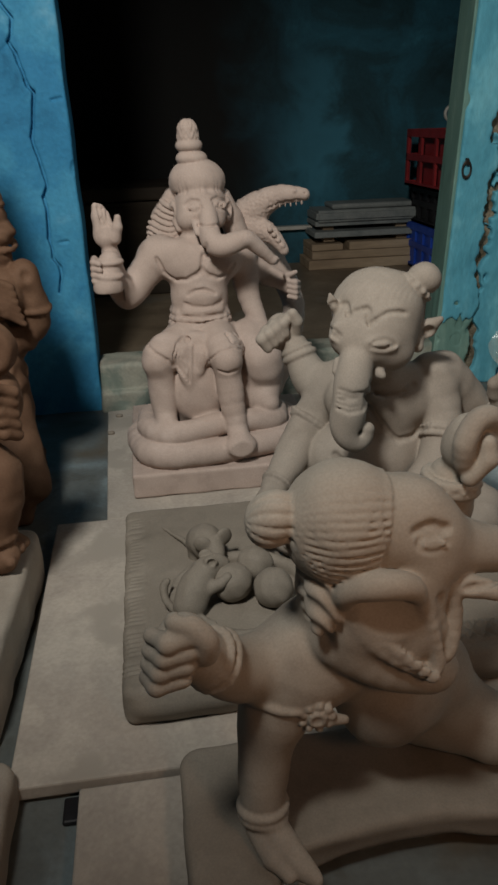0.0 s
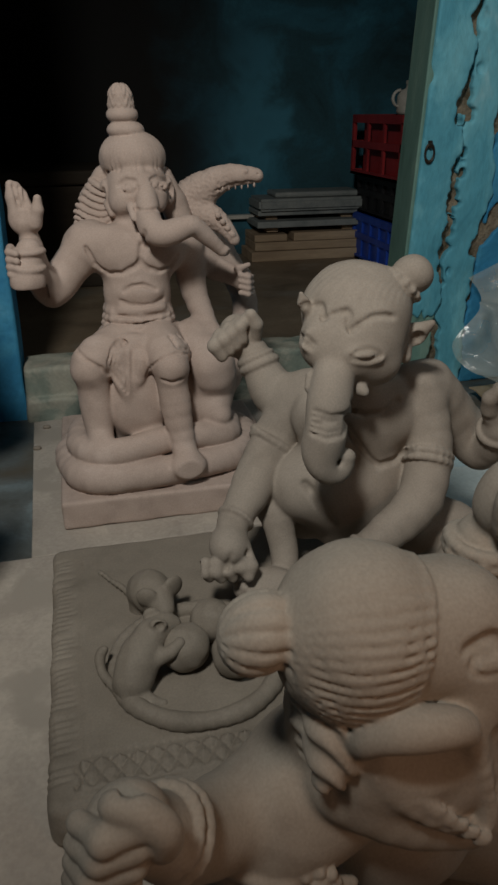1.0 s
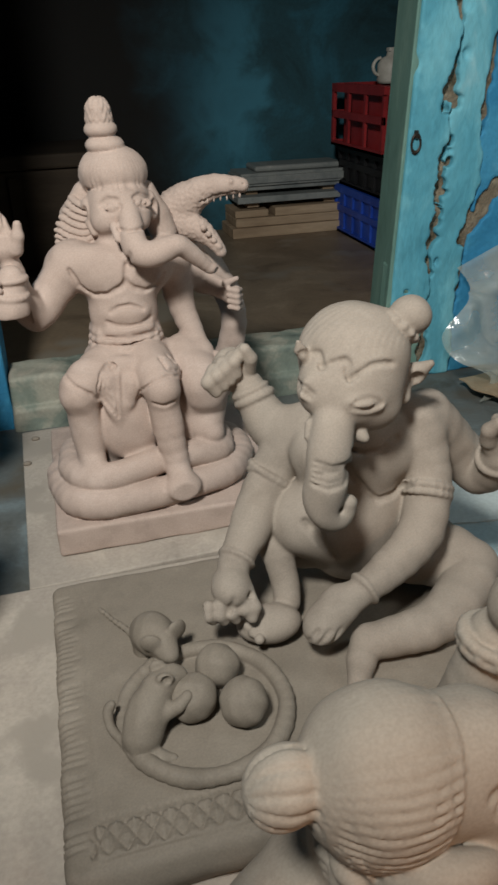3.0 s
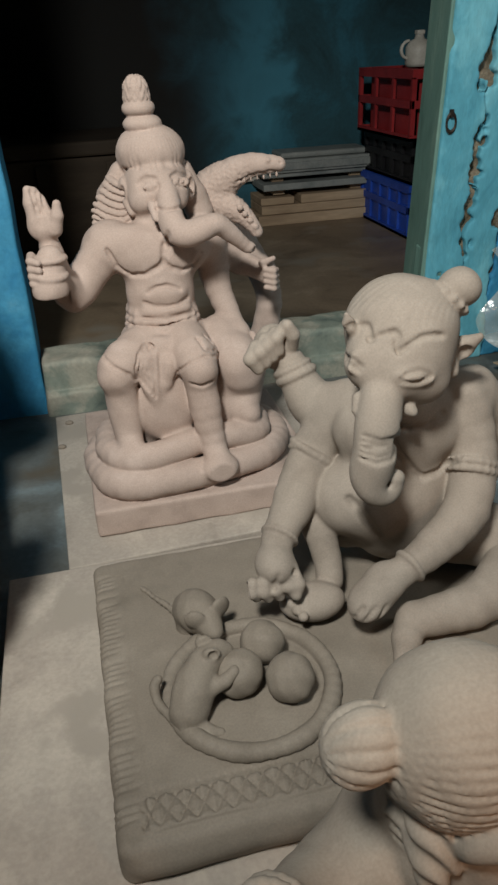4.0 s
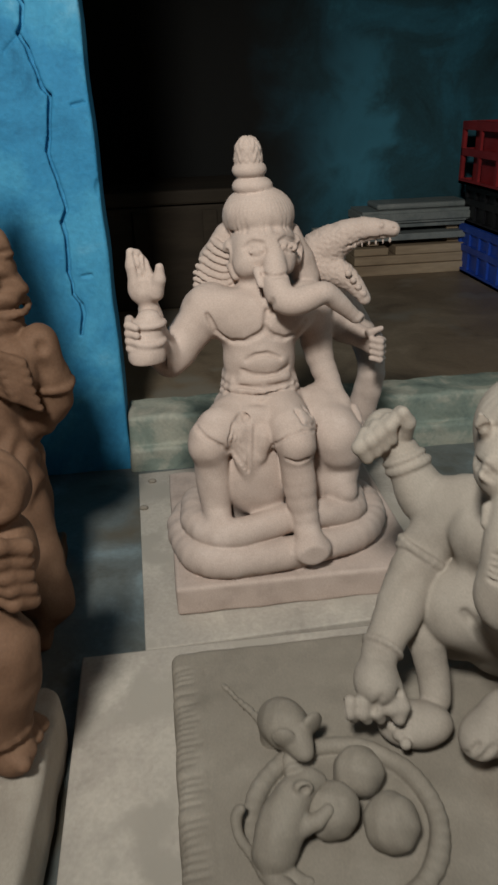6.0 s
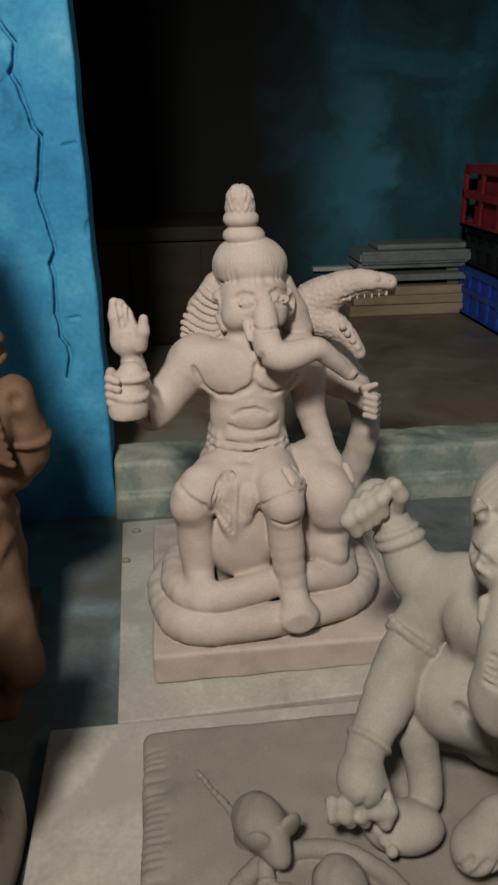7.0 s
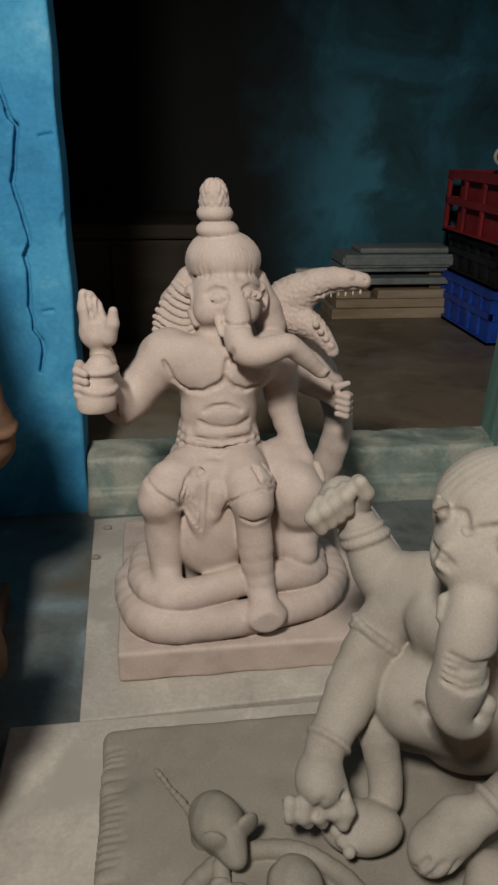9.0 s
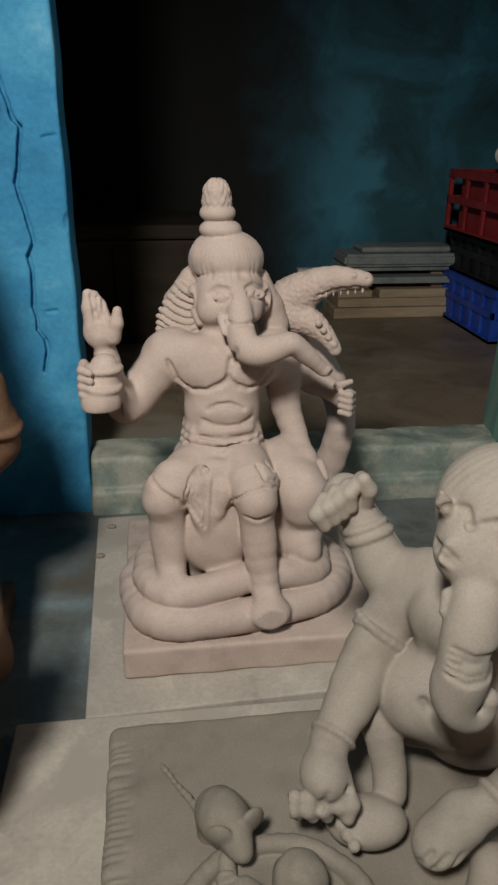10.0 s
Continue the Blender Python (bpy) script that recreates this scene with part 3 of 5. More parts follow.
# ---- the large seated statue ----
def seated_statue():
    c = Clay((-0.36, 1.47, -0.006), (0.19, 1.96, 0.775), 0.0024)
    c.slab((-0.285, 1.50, 0.0), (0.15, 1.93, 0.056), 0.006)
    # snake coils
    c.limb([(-0.255, 1.70, 0.082, 0.027), (-0.258, 1.60, 0.082, 0.028), (-0.235, 1.548, 0.082, 0.028), (-0.195, 1.530, 0.082, 0.028), (-0.14, 1.530, 0.083, 0.028), (-0.09, 1.536, 0.083, 0.028), (-0.04, 1.546, 0.083, 0.027), (0.01, 1.558, 0.083, 0.027), (0.06, 1.585, 0.083, 0.027), (0.092, 1.640, 0.083, 0.027), (0.085, 1.72, 0.083, 0.028), (0.0, 1.80, 0.083, 0.03), (-0.14, 1.80, 0.083, 0.03)], 0.003, closed=True)
    c.limb([(-0.235, 1.68, 0.124, 0.025), (-0.240, 1.610, 0.122, 0.026), (-0.215, 1.565, 0.122, 0.026), (-0.175, 1.550, 0.124, 0.026), (-0.13, 1.558, 0.127, 0.026), (-0.08, 1.572, 0.131, 0.025), (-0.03, 1.580, 0.131, 0.025), (0.015, 1.590, 0.125, 0.027), (0.045, 1.605, 0.122, 0.025), (0.055, 1.66, 0.12, 0.025)], 0.003)
    c.slab((-0.185, 1.605, 0.05), (0.045, 1.80, 0.245), 0.028)
    c.ball((-0.128, 1.612, 0.195), (0.062, 0.042, 0.072), 0.014)
    # snake's neck and head
    c.limb([(0.06, 1.82, 0.10, 0.034), (0.100, 1.80, 0.20, 0.030), (0.125, 1.785, 0.31, 0.026), (0.115, 1.80, 0.37, 0.026), (0.080, 1.82, 0.43, 0.032), (0.030, 1.83, 0.485, 0.040), (0.018, 1.81, 0.535, 0.040), (0.050, 1.785, 0.566, 0.031), (0.092, 1.760, 0.587, 0.021), (0.140, 1.747, 0.588, 0.0135)], 0.012)
    c.limb([(0.03, 1.79, 0.52, 0.032), (0.060, 1.768, 0.508, 0.022), (0.080, 1.752, 0.490, 0.015), (0.094, 1.740, 0.470, 0.010)], 0.008)
    c.ball((0.085, 1.735, 0.540), (0.026, 0.03, 0.014), 0.006, (0, 25, 0), carve=True)
    c.ripple((-0.02, 1.72, 0.455), (0.085, 1.90, 0.60), lambda x, y, z: 0.0014 * np.sin(430 * x + 2.4 * np.sin(190 * z + 80 * x)) * np.sin(400 * z + 2.2 * np.sin(230 * x)) + 0 * y)
    for i in range(6):
        c.ball((0.072 + 0.012 * i, 1.736 - 0.001 * i, 0.566 + 0.0012 * i), (0.0028, 0.0028, 0.0055), 0.002)
    for i in range(4):
        c.ball((0.062 + 0.009 * i, 1.738 - 0.002 * i, 0.518 - 0.012 * i), (0.006, 0.005, 0.006), 0.002)
    c.score([(0.06, 1.74, 0.566), (0.10, 1.735, 0.577), (0.15, 1.735, 0.578)], 0.002)
    c.ball(c.snap((0.118, 1.74, 0.596)), 0.0055, 0.002)
    c.ball(c.snap((0.141, 1.74, 0.590)), 0.003, 0.002, carve=True)
    # pelvis, legs
    c.ball((-0.105, 1.695, 0.305), (0.084, 0.064, 0.045), 0.012)
    c.limb([(-0.150, 1.67, 0.295, 0.044), (-0.207, 1.596, 0.286, 0.0345), (-0.206, 1.600, 0.25, 0.0290), (-0.204, 1.602, 0.205, 0.0300), (-0.203, 1.590, 0.158, 0.0250), (-0.202, 1.572, 0.140, 0.023)], 0.007)
    c.limb([(-0.202, 1.575, 0.138, 0.021), (-0.203, 1.548, 0.130, 0.013)], 0.005)
    c.limb([(-0.080, 1.67, 0.300, 0.046), (-0.066, 1.577, 0.284, 0.0355), (-0.064, 1.574, 0.245, 0.0275), (-0.058, 1.566, 0.195, 0.0275), (-0.050, 1.550, 0.128, 0.0205)], 0.007)
    c.ball((-0.066, 1.556, 0.284), (0.022, 0.016, 0.018), 0.012)
    c.limb([(-0.050, 1.550, 0.124, 0.0230), (-0.047, 1.530, 0.106, 0.0245), (-0.046, 1.516, 0.098, 0.0235)], 0.006)
    c.ball((-0.047, 1.520, 0.097), (0.034, 0.030, 0.0225), 0.008)
    c.slab((-0.10, 1.47, 0.060), (0.02, 1.499, 0.14), 0.003, 0.003, carve=True)
    c.limb([(0.00, 1.69, 0.285, 0.048), (0.020, 1.620, 0.258, 0.044), (0.026, 1.640, 0.205, 0.042), (0.022, 1.612, 0.165, 0.030)], 0.009)
    c.ball((0.030, 1.604, 0.160), (0.024, 0.026, 0.021), 0.006)
    # kilt, its fall of cloth and the belt
    c.ball((-0.108, 1.665, 0.292), (0.080, 0.046, 0.044), 0.010)
    c.limb([(-0.130, 1.662, 0.298, 0.046), (-0.172, 1.622, 0.291, 0.0405), (-0.194, 1.606, 0.287, 0.0375)], 0.010)
    c.limb([(-0.085, 1.662, 0.300, 0.046), (-0.068, 1.606, 0.291, 0.0415)], 0.010)
    c.cuff((-0.0665, 1.598, 0.288), (0.008, -0.06, -0.014), 0.0405, 0.0038)
    c.ball((-0.126, 1.614, 0.285), (0.042, 0.022, 0.046), 0.010)
    c.limb([(-0.152, 1.602, 0.292, 0.026), (-0.152, 1.588, 0.256, 0.019), (-0.148, 1.582, 0.228, 0.011), (-0.144, 1.580, 0.207, 0.0045)], 0.005)
    c.limb([(-0.116, 1.598, 0.284, 0.022), (-0.127, 1.588, 0.252, 0.015), (-0.140, 1.583, 0.222, 0.007)], 0.005)
    c.ring((-0.107, 1.700, 0.357), 0.0590, 0.0535, 0.0062, (4, 2, 0), 0.002)
    c.ring((-0.107, 1.698, 0.347), 0.0620, 0.0560, 0.0064, (-3, -2, 0), 0.002)
    c.ring((-0.107, 1.696, 0.337), 0.0655, 0.0590, 0.0056, (2, -3, 0), 0.002)
    # torso
    c.ball((-0.106, 1.700, 0.390), (0.0635, 0.054, 0.080), 0.012)
    c.ball((-0.103, 1.705, 0.458), (0.088, 0.056, 0.058), 0.014)
    c.ball((-0.148, 1.688, 0.476), (0.056, 0.027, 0.038), 0.018)
    c.ball((-0.062, 1.690, 0.474), (0.052, 0.027, 0.038), 0.018)
    c.ball((-0.103, 1.665, 0.395), (0.042, 0.020, 0.020), 0.006)
    c.ball((-0.103, 1.662, 0.366), (0.046, 0.022, 0.015), 0.006)
    # arm with the raised palm, second hand with the bell
    c.ball((-0.185, 1.715, 0.482), (0.046, 0.042, 0.040), 0.014)
    c.limb([(-0.195, 1.71, 0.475, 0.038), (-0.232, 1.70, 0.432, 0.034), (-0.262, 1.688, 0.405, 0.031), (-0.283, 1.664, 0.445, 0.025), (-0.289, 1.648, 0.500, 0.0185)], 0.012)
    c.ball((-0.291, 1.642, 0.535), (0.027, 0.016, 0.027), 0.008)
    c.limb([(-0.301, 1.642, 0.548, 0.015), (-0.306, 1.646, 0.572, 0.0125), (-0.308, 1.648, 0.592, 0.008)], 0.005)
    c.limb([(-0.288, 1.644, 0.552, 0.014), (-0.294, 1.648, 0.574, 0.011), (-0.299, 1.650, 0.590, 0.007)], 0.005)
    c.limb([(-0.276, 1.636, 0.530, 0.013), (-0.268, 1.630, 0.552, 0.010), (-0.266, 1.630, 0.570, 0.0065)], 0.005)
    c.ball((-0.296, 1.622, 0.555), (0.012, 0.010, 0.020), 0.008, carve=True)
    c.limb([(-0.262, 1.680, 0.405, 0.028), (-0.290, 1.630, 0.450, 0.021)], 0.01)
    c.limb([(-0.289, 1.622, 0.486, 0.022), (-0.292, 1.618, 0.462, 0.0235), (-0.297, 1.612, 0.442, 0.027), (-0.299, 1.610, 0.434, 0.029)], 0.003)
    c.slab((-0.345, 1.56, 0.385), (-0.268, 1.650, 0.427), 0.002, 0.002, carve=True)
    c.ring((-0.290, 1.621, 0.486), 0.0235, 0.0235, 0.005)
    c.ring((-0.294, 1.615, 0.459), 0.026, 0.026, 0.0045)
    for i in range(4):
        c.limb([(-0.320, 1.628, 0.492 - 0.0125 * i, 0.0068), (-0.322, 1.604, 0.489 - 0.0125 * i, 0.0066), (-0.310, 1.594, 0.487 - 0.0125 * i, 0.0060)], 0.002)
    # other pair of arms
    c.ball((-0.015, 1.728, 0.474), (0.042, 0.042, 0.040), 0.012)
    c.limb([(-0.004, 1.728, 0.460, 0.033), (0.008, 1.724, 0.375, 0.0255), (0.026, 1.69, 0.320, 0.0195), (0.034, 1.660, 0.303, 0.019)], 0.009)
    c.limb([(-0.002, 1.75, 0.465, 0.032), (0.056, 1.748, 0.415, 0.0235), (0.094, 1.714, 0.403, 0.019)], 0.009)
    c.ball((0.102, 1.702, 0.402), (0.019, 0.020, 0.024), 0.006)
    for i in range(4):
        c.limb([(0.092, 1.678, 0.414 - 0.0115 * i, 0.006), (0.106, 1.674, 0.411 - 0.0115 * i, 0.0062), (0.117, 1.690, 0.408 - 0.0115 * i, 0.0058)], 0.002)
    c.limb([(0.088, 1.685, 0.424, 0.008), (0.108, 1.680, 0.432, 0.006)], 0.003)
    fingers(c, (0.036, 1.648, 0.300), (0.15, -0.7, -0.5), (1, 0, 0), 4, 0.034, 0.0066)
    # neck, head, face
    c.limb([(-0.10, 1.72, 0.49, 0.042), (-0.095, 1.728, 0.55, 0.042)], 0.012)
    c.ball((-0.094, 1.747, 0.624), (0.0615, 0.0615, 0.047), 0.006)
    c.slab((-0.18, 1.60, 0.53), (-0.01, 1.732, 0.604), 0.003, 0.003, carve=True)
    c.ball((-0.091, 1.722, 0.578), (0.057, 0.056, 0.044), 0.004)
    c.ball((-0.118, 1.696, 0.555), (0.026, 0.026, 0.026), 0.012)
    c.ball((-0.066, 1.696, 0.555), (0.025, 0.026, 0.026), 0.012)
    c.ripple((-0.17, 1.66, 0.605), (-0.02, 1.82, 0.636), lambda x, y, z: 0.0022 * np.clip(np.sin(25 * np.arctan2(x + 0.094, 1.745 - y) + 2.2 * np.sin(9 * np.arctan2(x + 0.094, 1.745 - y)) + 30 * z), -0.1, 1) ** 2 * np.clip((0.634 - z) / 0.025, 0, 1))
    c.ripple((-0.17, 1.66, 0.636), (-0.02, 1.82, 0.668), lambda x, y, z: 0.0007 * np.sin(46 * np.arctan2(x + 0.094, 1.742 - y)) + 0 * z)
    c.limb([(-0.082, 1.682, 0.574, 0.017), (-0.080, 1.664, 0.552, 0.0195), (-0.081, 1.644, 0.528, 0.0215), (-0.074, 1.626, 0.509, 0.0220), (-0.052, 1.614, 0.506, 0.0210), (-0.026, 1.610, 0.516, 0.0190), (-0.006, 1.612, 0.518, 0.0168), (0.018, 1.620, 0.498, 0.0138), (0.044, 1.628, 0.473, 0.0112)], 0.006)
    c.ball((0.049, 1.627, 0.470), (0.0135, 0.011, 0.0105), 0.004)
    c.ball((0.058, 1.622, 0.467), 0.004, 0.003, carve=True)
    c.limb([(-0.108, 1.662, 0.548, 0.0085), (-0.107, 1.644, 0.530, 0.005)], 0.003)
    c.ball((-0.148, 1.722, 0.566), (0.011, 0.020, 0.024), 0.004)
    c.limb([(-0.147, 1.712, 0.548, 0.008), (-0.141, 1.704, 0.532, 0.006)], 0.004)
    c.ball((-0.154, 1.708, 0.566), (0.006, 0.010, 0.013), 0.003, carve=True)
    c.ball((-0.035, 1.722, 0.568), (0.012, 0.020, 0.026), 0.004)
    c.ball((-0.030, 1.708, 0.568), (0.006, 0.010, 0.015), 0.003, carve=True)
    # topknot
    c.ball((-0.103, 1.745, 0.671), (0.0335, 0.0335, 0.0180), 0.002)
    c.ball((-0.107, 1.745, 0.696), (0.0285, 0.0285, 0.0170), 0.002)
    c.limb([(-0.108, 1.745, 0.715, 0.0235), (-0.108, 1.745, 0.727, 0.0215)], 0.002)
    c.ripple((-0.14, 1.70, 0.710), (-0.07, 1.79, 0.76), lambda x, y, z: 0.0014 * np.sin(330 * z + 3 * np.sin(7 * np.arctan2(x + 0.108, y - 1.745))))
    # mane in ridges
    c.limb([(-0.148, 1.764, 0.590, 0.022), (-0.164, 1.768, 0.550, 0.031), (-0.170, 1.768, 0.516, 0.031)], 0.006)
    for i in range(8):
        for o, r, dy, carve in ((i / 7, 0.0062, 0.0, False), ((i + 0.5) / 7, 0.0026, -0.0050, True)):
            left = 0.034 * min(1.0, 1.5 * o)
            c.limb([(-0.133, 1.722 + dy, 0.574 - 0.066 * o, r * 0.8), (-0.150 - 0.010 * o, 1.724 + dy, 0.572 - 0.078 * o, r), (-0.162 - left * 0.6, 1.733 + dy, 0.578 - 0.080 * o, r), (-0.172 - left, 1.752 + dy, 0.587 - 0.076 * o, r * 0.9)], 0.0012, carve=carve)
    c.limb([(-0.038, 1.755, 0.590, 0.018), (-0.022, 1.757, 0.545, 0.026), (-0.012, 1.755, 0.515, 0.026)], 0.006)
    # scoring with the stylus
    c.score([(-0.195, 1.66, 0.482), (-0.182, 1.65, 0.456), (-0.160, 1.645, 0.440), (-0.135, 1.645, 0.437), (-0.112, 1.645, 0.446), (-0.101, 1.645, 0.453), (-0.088, 1.645, 0.443), (-0.068, 1.645, 0.437), (-0.045, 1.65, 0.444), (-0.03, 1.66, 0.460)], 0.0042, 0.004)
    c.score([(-0.101, 1.645, 0.453), (-0.097, 1.645, 0.478), (-0.092, 1.645, 0.50)], 0.003, 0.006)
    c.score([(-0.143, 1.64, 0.388), (-0.125, 1.64, 0.378), (-0.103, 1.64, 0.376), (-0.08, 1.64, 0.378), (-0.062, 1.64, 0.388)], 0.0032, 0.004)
    c.score([(-0.135, 1.64, 0.405), (-0.118, 1.64, 0.413), (-0.098, 1.64, 0.414), (-0.075, 1.64, 0.405)], 0.0024, 0.004)
    c.score([(-0.15, 1.64, 0.360), (-0.105, 1.64, 0.352), (-0.055, 1.64, 0.360)], 0.0026, 0.004)
    for i in range(6):
        c.score([(-0.153 + 0.0025 * i, 1.58, 0.334 - 0.001 * i), (-0.168 + 0.0050 * i, 1.58, 0.314 - 0.003 * i), (-0.176 + 0.0062 * i, 1.58, 0.292 - 0.006 * i), (-0.172 + 0.0052 * i, 1.58, 0.268 - 0.008 * i)], 0.0021, 0.002)
    c.score([(-0.232, 1.60, 0.318), (-0.215, 1.58, 0.300), (-0.190, 1.575, 0.284), (-0.176, 1.575, 0.268)], 0.0022, 0.003)
    c.score([(-0.062, 1.59, 0.330), (-0.052, 1.58, 0.312), (-0.030, 1.58, 0.303)], 0.0022, 0.004)
    c.score([(-0.045, 1.59, 0.332), (-0.034, 1.58, 0.320)], 0.002, 0.004)
    c.score([(-0.112, 1.57, 0.262), (-0.100, 1.56, 0.284), (-0.080, 1.555, 0.300), (-0.055, 1.555, 0.306), (-0.030, 1.56, 0.302)], 0.0022)
    c.score([(-0.085, 1.555, 0.258), (-0.065, 1.55, 0.253), (-0.045, 1.555, 0.257)], 0.0018)
    c.score([(-0.055, 1.64, 0.550), (-0.070, 1.635, 0.545), (-0.088, 1.635, 0.543), (-0.104, 1.64, 0.549)], 0.0020)
    for x, z in ((-0.110, 0.578), (-0.052, 0.584)):
        c.ball(c.snap((x, 1.67, z)), (0.0120, 0.0065, 0.0080), 0.004)
        c.loop((x, 1.67, z), 0.0155, 0.0092, 0.0021)
        c.loop((x + 0.001, 1.67, z), 0.0050, 0.0048, 0.0012, sides=10)
        c.score([(x - 0.019, 1.67, z + 0.008), (x - 0.005, 1.67, z + 0.0165), (x + 0.014, 1.67, z + 0.012)], 0.0022)
    for i in range(3):
        c.score([(-0.303 + 0.008 * i, 1.64, 0.593 - 0.004 * i), (-0.300 + 0.007 * i, 1.64, 0.570), (-0.297 + 0.006 * i, 1.64, 0.552)], 0.0016, 0.002)
    c.lumps(0.022, 0.0009, 1)
    ob = c.skin("seated_statue", CLAY_DRY, (-0.07, 1.70, 0.0))
    return tagged(ob, "dry pinkish clay elephant-headed statue seated on snake coils", "statue")


seated_statue()


# ---- the damp slab with its plate ----
def clay_slab():
    c = Clay((-0.315, 0.83, -0.006), (0.42, 1.37, 0.085), 0.0028)
    c.slab((-0.298, 0.848, 0.0), (0.40, 1.345, 0.060), 0.012, corner=0.016)
    c.limb([(-0.335, 1.325, -0.02, 0.02), (-0.335, 1.325, 0.1, 0.02)], 0.02, carve=True)
    c.limb([(-0.268, 0.866, 0.032, 0.026), (0.37, 0.866, 0.032, 0.026)], 0.006)
    c.slab((-0.262, 0.864, 0.03), (0.36, 0.905, 0.0655), 0.003, 0.002)
    c.ripple((-0.266, 0.862, 0.055), (0.362, 0.907, 0.075), lambda x, y, z: 0.0044 * (np.maximum(np.cos(2 * math.pi * (x + 0.6 * (y - 0.885)) / 0.020), np.cos(2 * math.pi * (x - 0.6 * (y - 0.885)) / 0.020)) ** 5) * (np.abs(y - 0.885) < 0.018) + 0 * z)
    for i in range(58):
        x = -0.255 + 0.0103 * i
        c.line([(x, 0.905, 0.064), (x + 0.002, 0.913, 0.060)], 0.0022)
    r = random.Random(9)
    for i in range(44):
        y = 0.885 + 0.0098 * i
        if r.random() < 0.85:
            c.line([(-0.299, y, 0.044), (-0.292, y, 0.059), (-0.268 + r.uniform(-0.006, 0.004), y + 0.001, 0.061)], 0.0026)
    c.line([(-0.255, 0.915, 0.061), (-0.257, 1.10, 0.061), (-0.25, 1.30, 0.061)], 0.0018)
    c.lumps(0.03, 0.0011, 3)
    slab = c.skin("clay_slab", CLAY_DAMP, (-0.0, 1.1, 0.0))
    return tagged(slab, "damp grey clay slab with a crosshatched border band", "slab")


slab = clay_slab()


c = Clay((-0.25, 0.89, 0.045), (0.03, 1.17, 0.10), 0.0024)
c.ring((-0.112, 1.028, 0.068), 0.104, 0.104, 0.0105, sides=44)
c.ball((-0.112, 1.028, 0.061), (0.104, 0.104, 0.006), 0.003)
c.ripple((-0.25, 0.89, 0.045), (0.03, 1.17, 0.1), lambda x, y, z: 0.0010 * np.sin(70 * x) * np.sin(60 * y) + 0 * z)
tagged(c.skin("clay_plate", CLAY_DAMP, (-0.112, 1.028, 0.058)), "round damp clay plate with a thick rim on the slab", "plate")
for i, (x, y, z, r) in enumerate(((-0.068, 1.000, 0.093, 0.031), (-0.086, 1.070, 0.092, 0.029), (-0.128, 1.024, 0.094, 0.031))):
    c = Clay((x - 0.05, y - 0.05, z - 0.05), (x + 0.05, y + 0.05, z + 0.05), 0.0024)
    c.ball((x, y, z), (r, r, r * 0.96))
    c.ball((x - 0.010, y - 0.008, z + r * 0.97), (0.006, 0.003, 0.003), 0.003, carve=True)
    c.ball((x + 0.007, y - 0.012, z + r * 0.92), 0.003, 0.003, carve=True)
    c.lumps(0.012, 0.0012, i)
    tagged(c.skin("clay_sweet", CLAY_DAMP, (x, y, z - r)), "round damp clay ball, a sweet on the plate", "sweet", "sweets on the plate")

c = Clay((-0.27, 0.94, 0.05), (-0.10, 1.10, 0.17), 0.0022)
c.limb([(-0.198, 0.992, 0.080, 0.022), (-0.188, 1.008, 0.096, 0.025), (-0.172, 1.030, 0.112, 0.020), (-0.152, 1.042, 0.118, 0.015), (-0.138, 1.044, 0.116, 0.009)], 0.008)
c.ball((-0.166, 1.052, 0.130), (0.011, 0.006, 0.010), 0.003)
c.ball((-0.160, 1.026, 0.132), (0.011, 0.007, 0.010), 0.003)
c.ball((-0.158, 1.022, 0.134), (0.007, 0.005, 0.006), 0.002, carve=True)
c.limb([(-0.172, 1.002, 0.100, 0.010), (-0.150, 1.002, 0.108, 0.0085), (-0.136, 1.008, 0.116, 0.007)], 0.004)
c.limb([(-0.200, 0.982, 0.068, 0.015), (-0.178, 0.970, 0.064, 0.010), (-0.165, 0.968, 0.062, 0.007)], 0.004)
c.limb([(-0.218, 0.998, 0.070, 0.006), (-0.232, 1.020, 0.080, 0.0045), (-0.232, 1.034, 0.094, 0.0055), (-0.226, 1.036, 0.100, 0.005)], 0.003)
c.lumps(0.012, 0.0008, 2)
tagged(c.skin("mouse_statue", CLAY_DAMP, (-0.19, 1.0, 0.058)), "small damp clay mouse leaning over the plate's sweets", "statue", "mice at the plate")
c = Clay((-0.24, 1.07, 0.05), (-0.09, 1.28, 0.17), 0.0022)
c.limb([(-0.164, 1.172, 0.082, 0.026), (-0.158, 1.152, 0.092, 0.029), (-0.150, 1.126, 0.098, 0.020), (-0.142, 1.106, 0.092, 0.011)], 0.008)
c.ball((-0.128, 1.130, 0.112), (0.015, 0.006, 0.016), 0.003, (0, 0, 30))
c.ball((-0.166, 1.116, 0.110), (0.015, 0.006, 0.015), 0.003, (0, 0, -20))
c.limb([(-0.160, 1.11, 0.075, 0.010), (-0.158, 1.095, 0.066, 0.010)], 0.004)
c.limb([(-0.182, 1.18, 0.068, 0.006), (-0.196, 1.205, 0.068, 0.0042), (-0.212, 1.235, 0.064, 0.0034), (-0.226, 1.262, 0.061, 0.003)], 0.003)
c.limb([(-0.172, 1.16, 0.07, 0.017), (-0.172, 1.16, 0.06, 0.017)], 0.004)
c.lumps(0.012, 0.0008, 3)
tagged(c.skin("mouse_statue", CLAY_DAMP, (-0.165, 1.14, 0.058)), "small damp clay mouse with its tail along the slab", "statue", "mice at the plate")


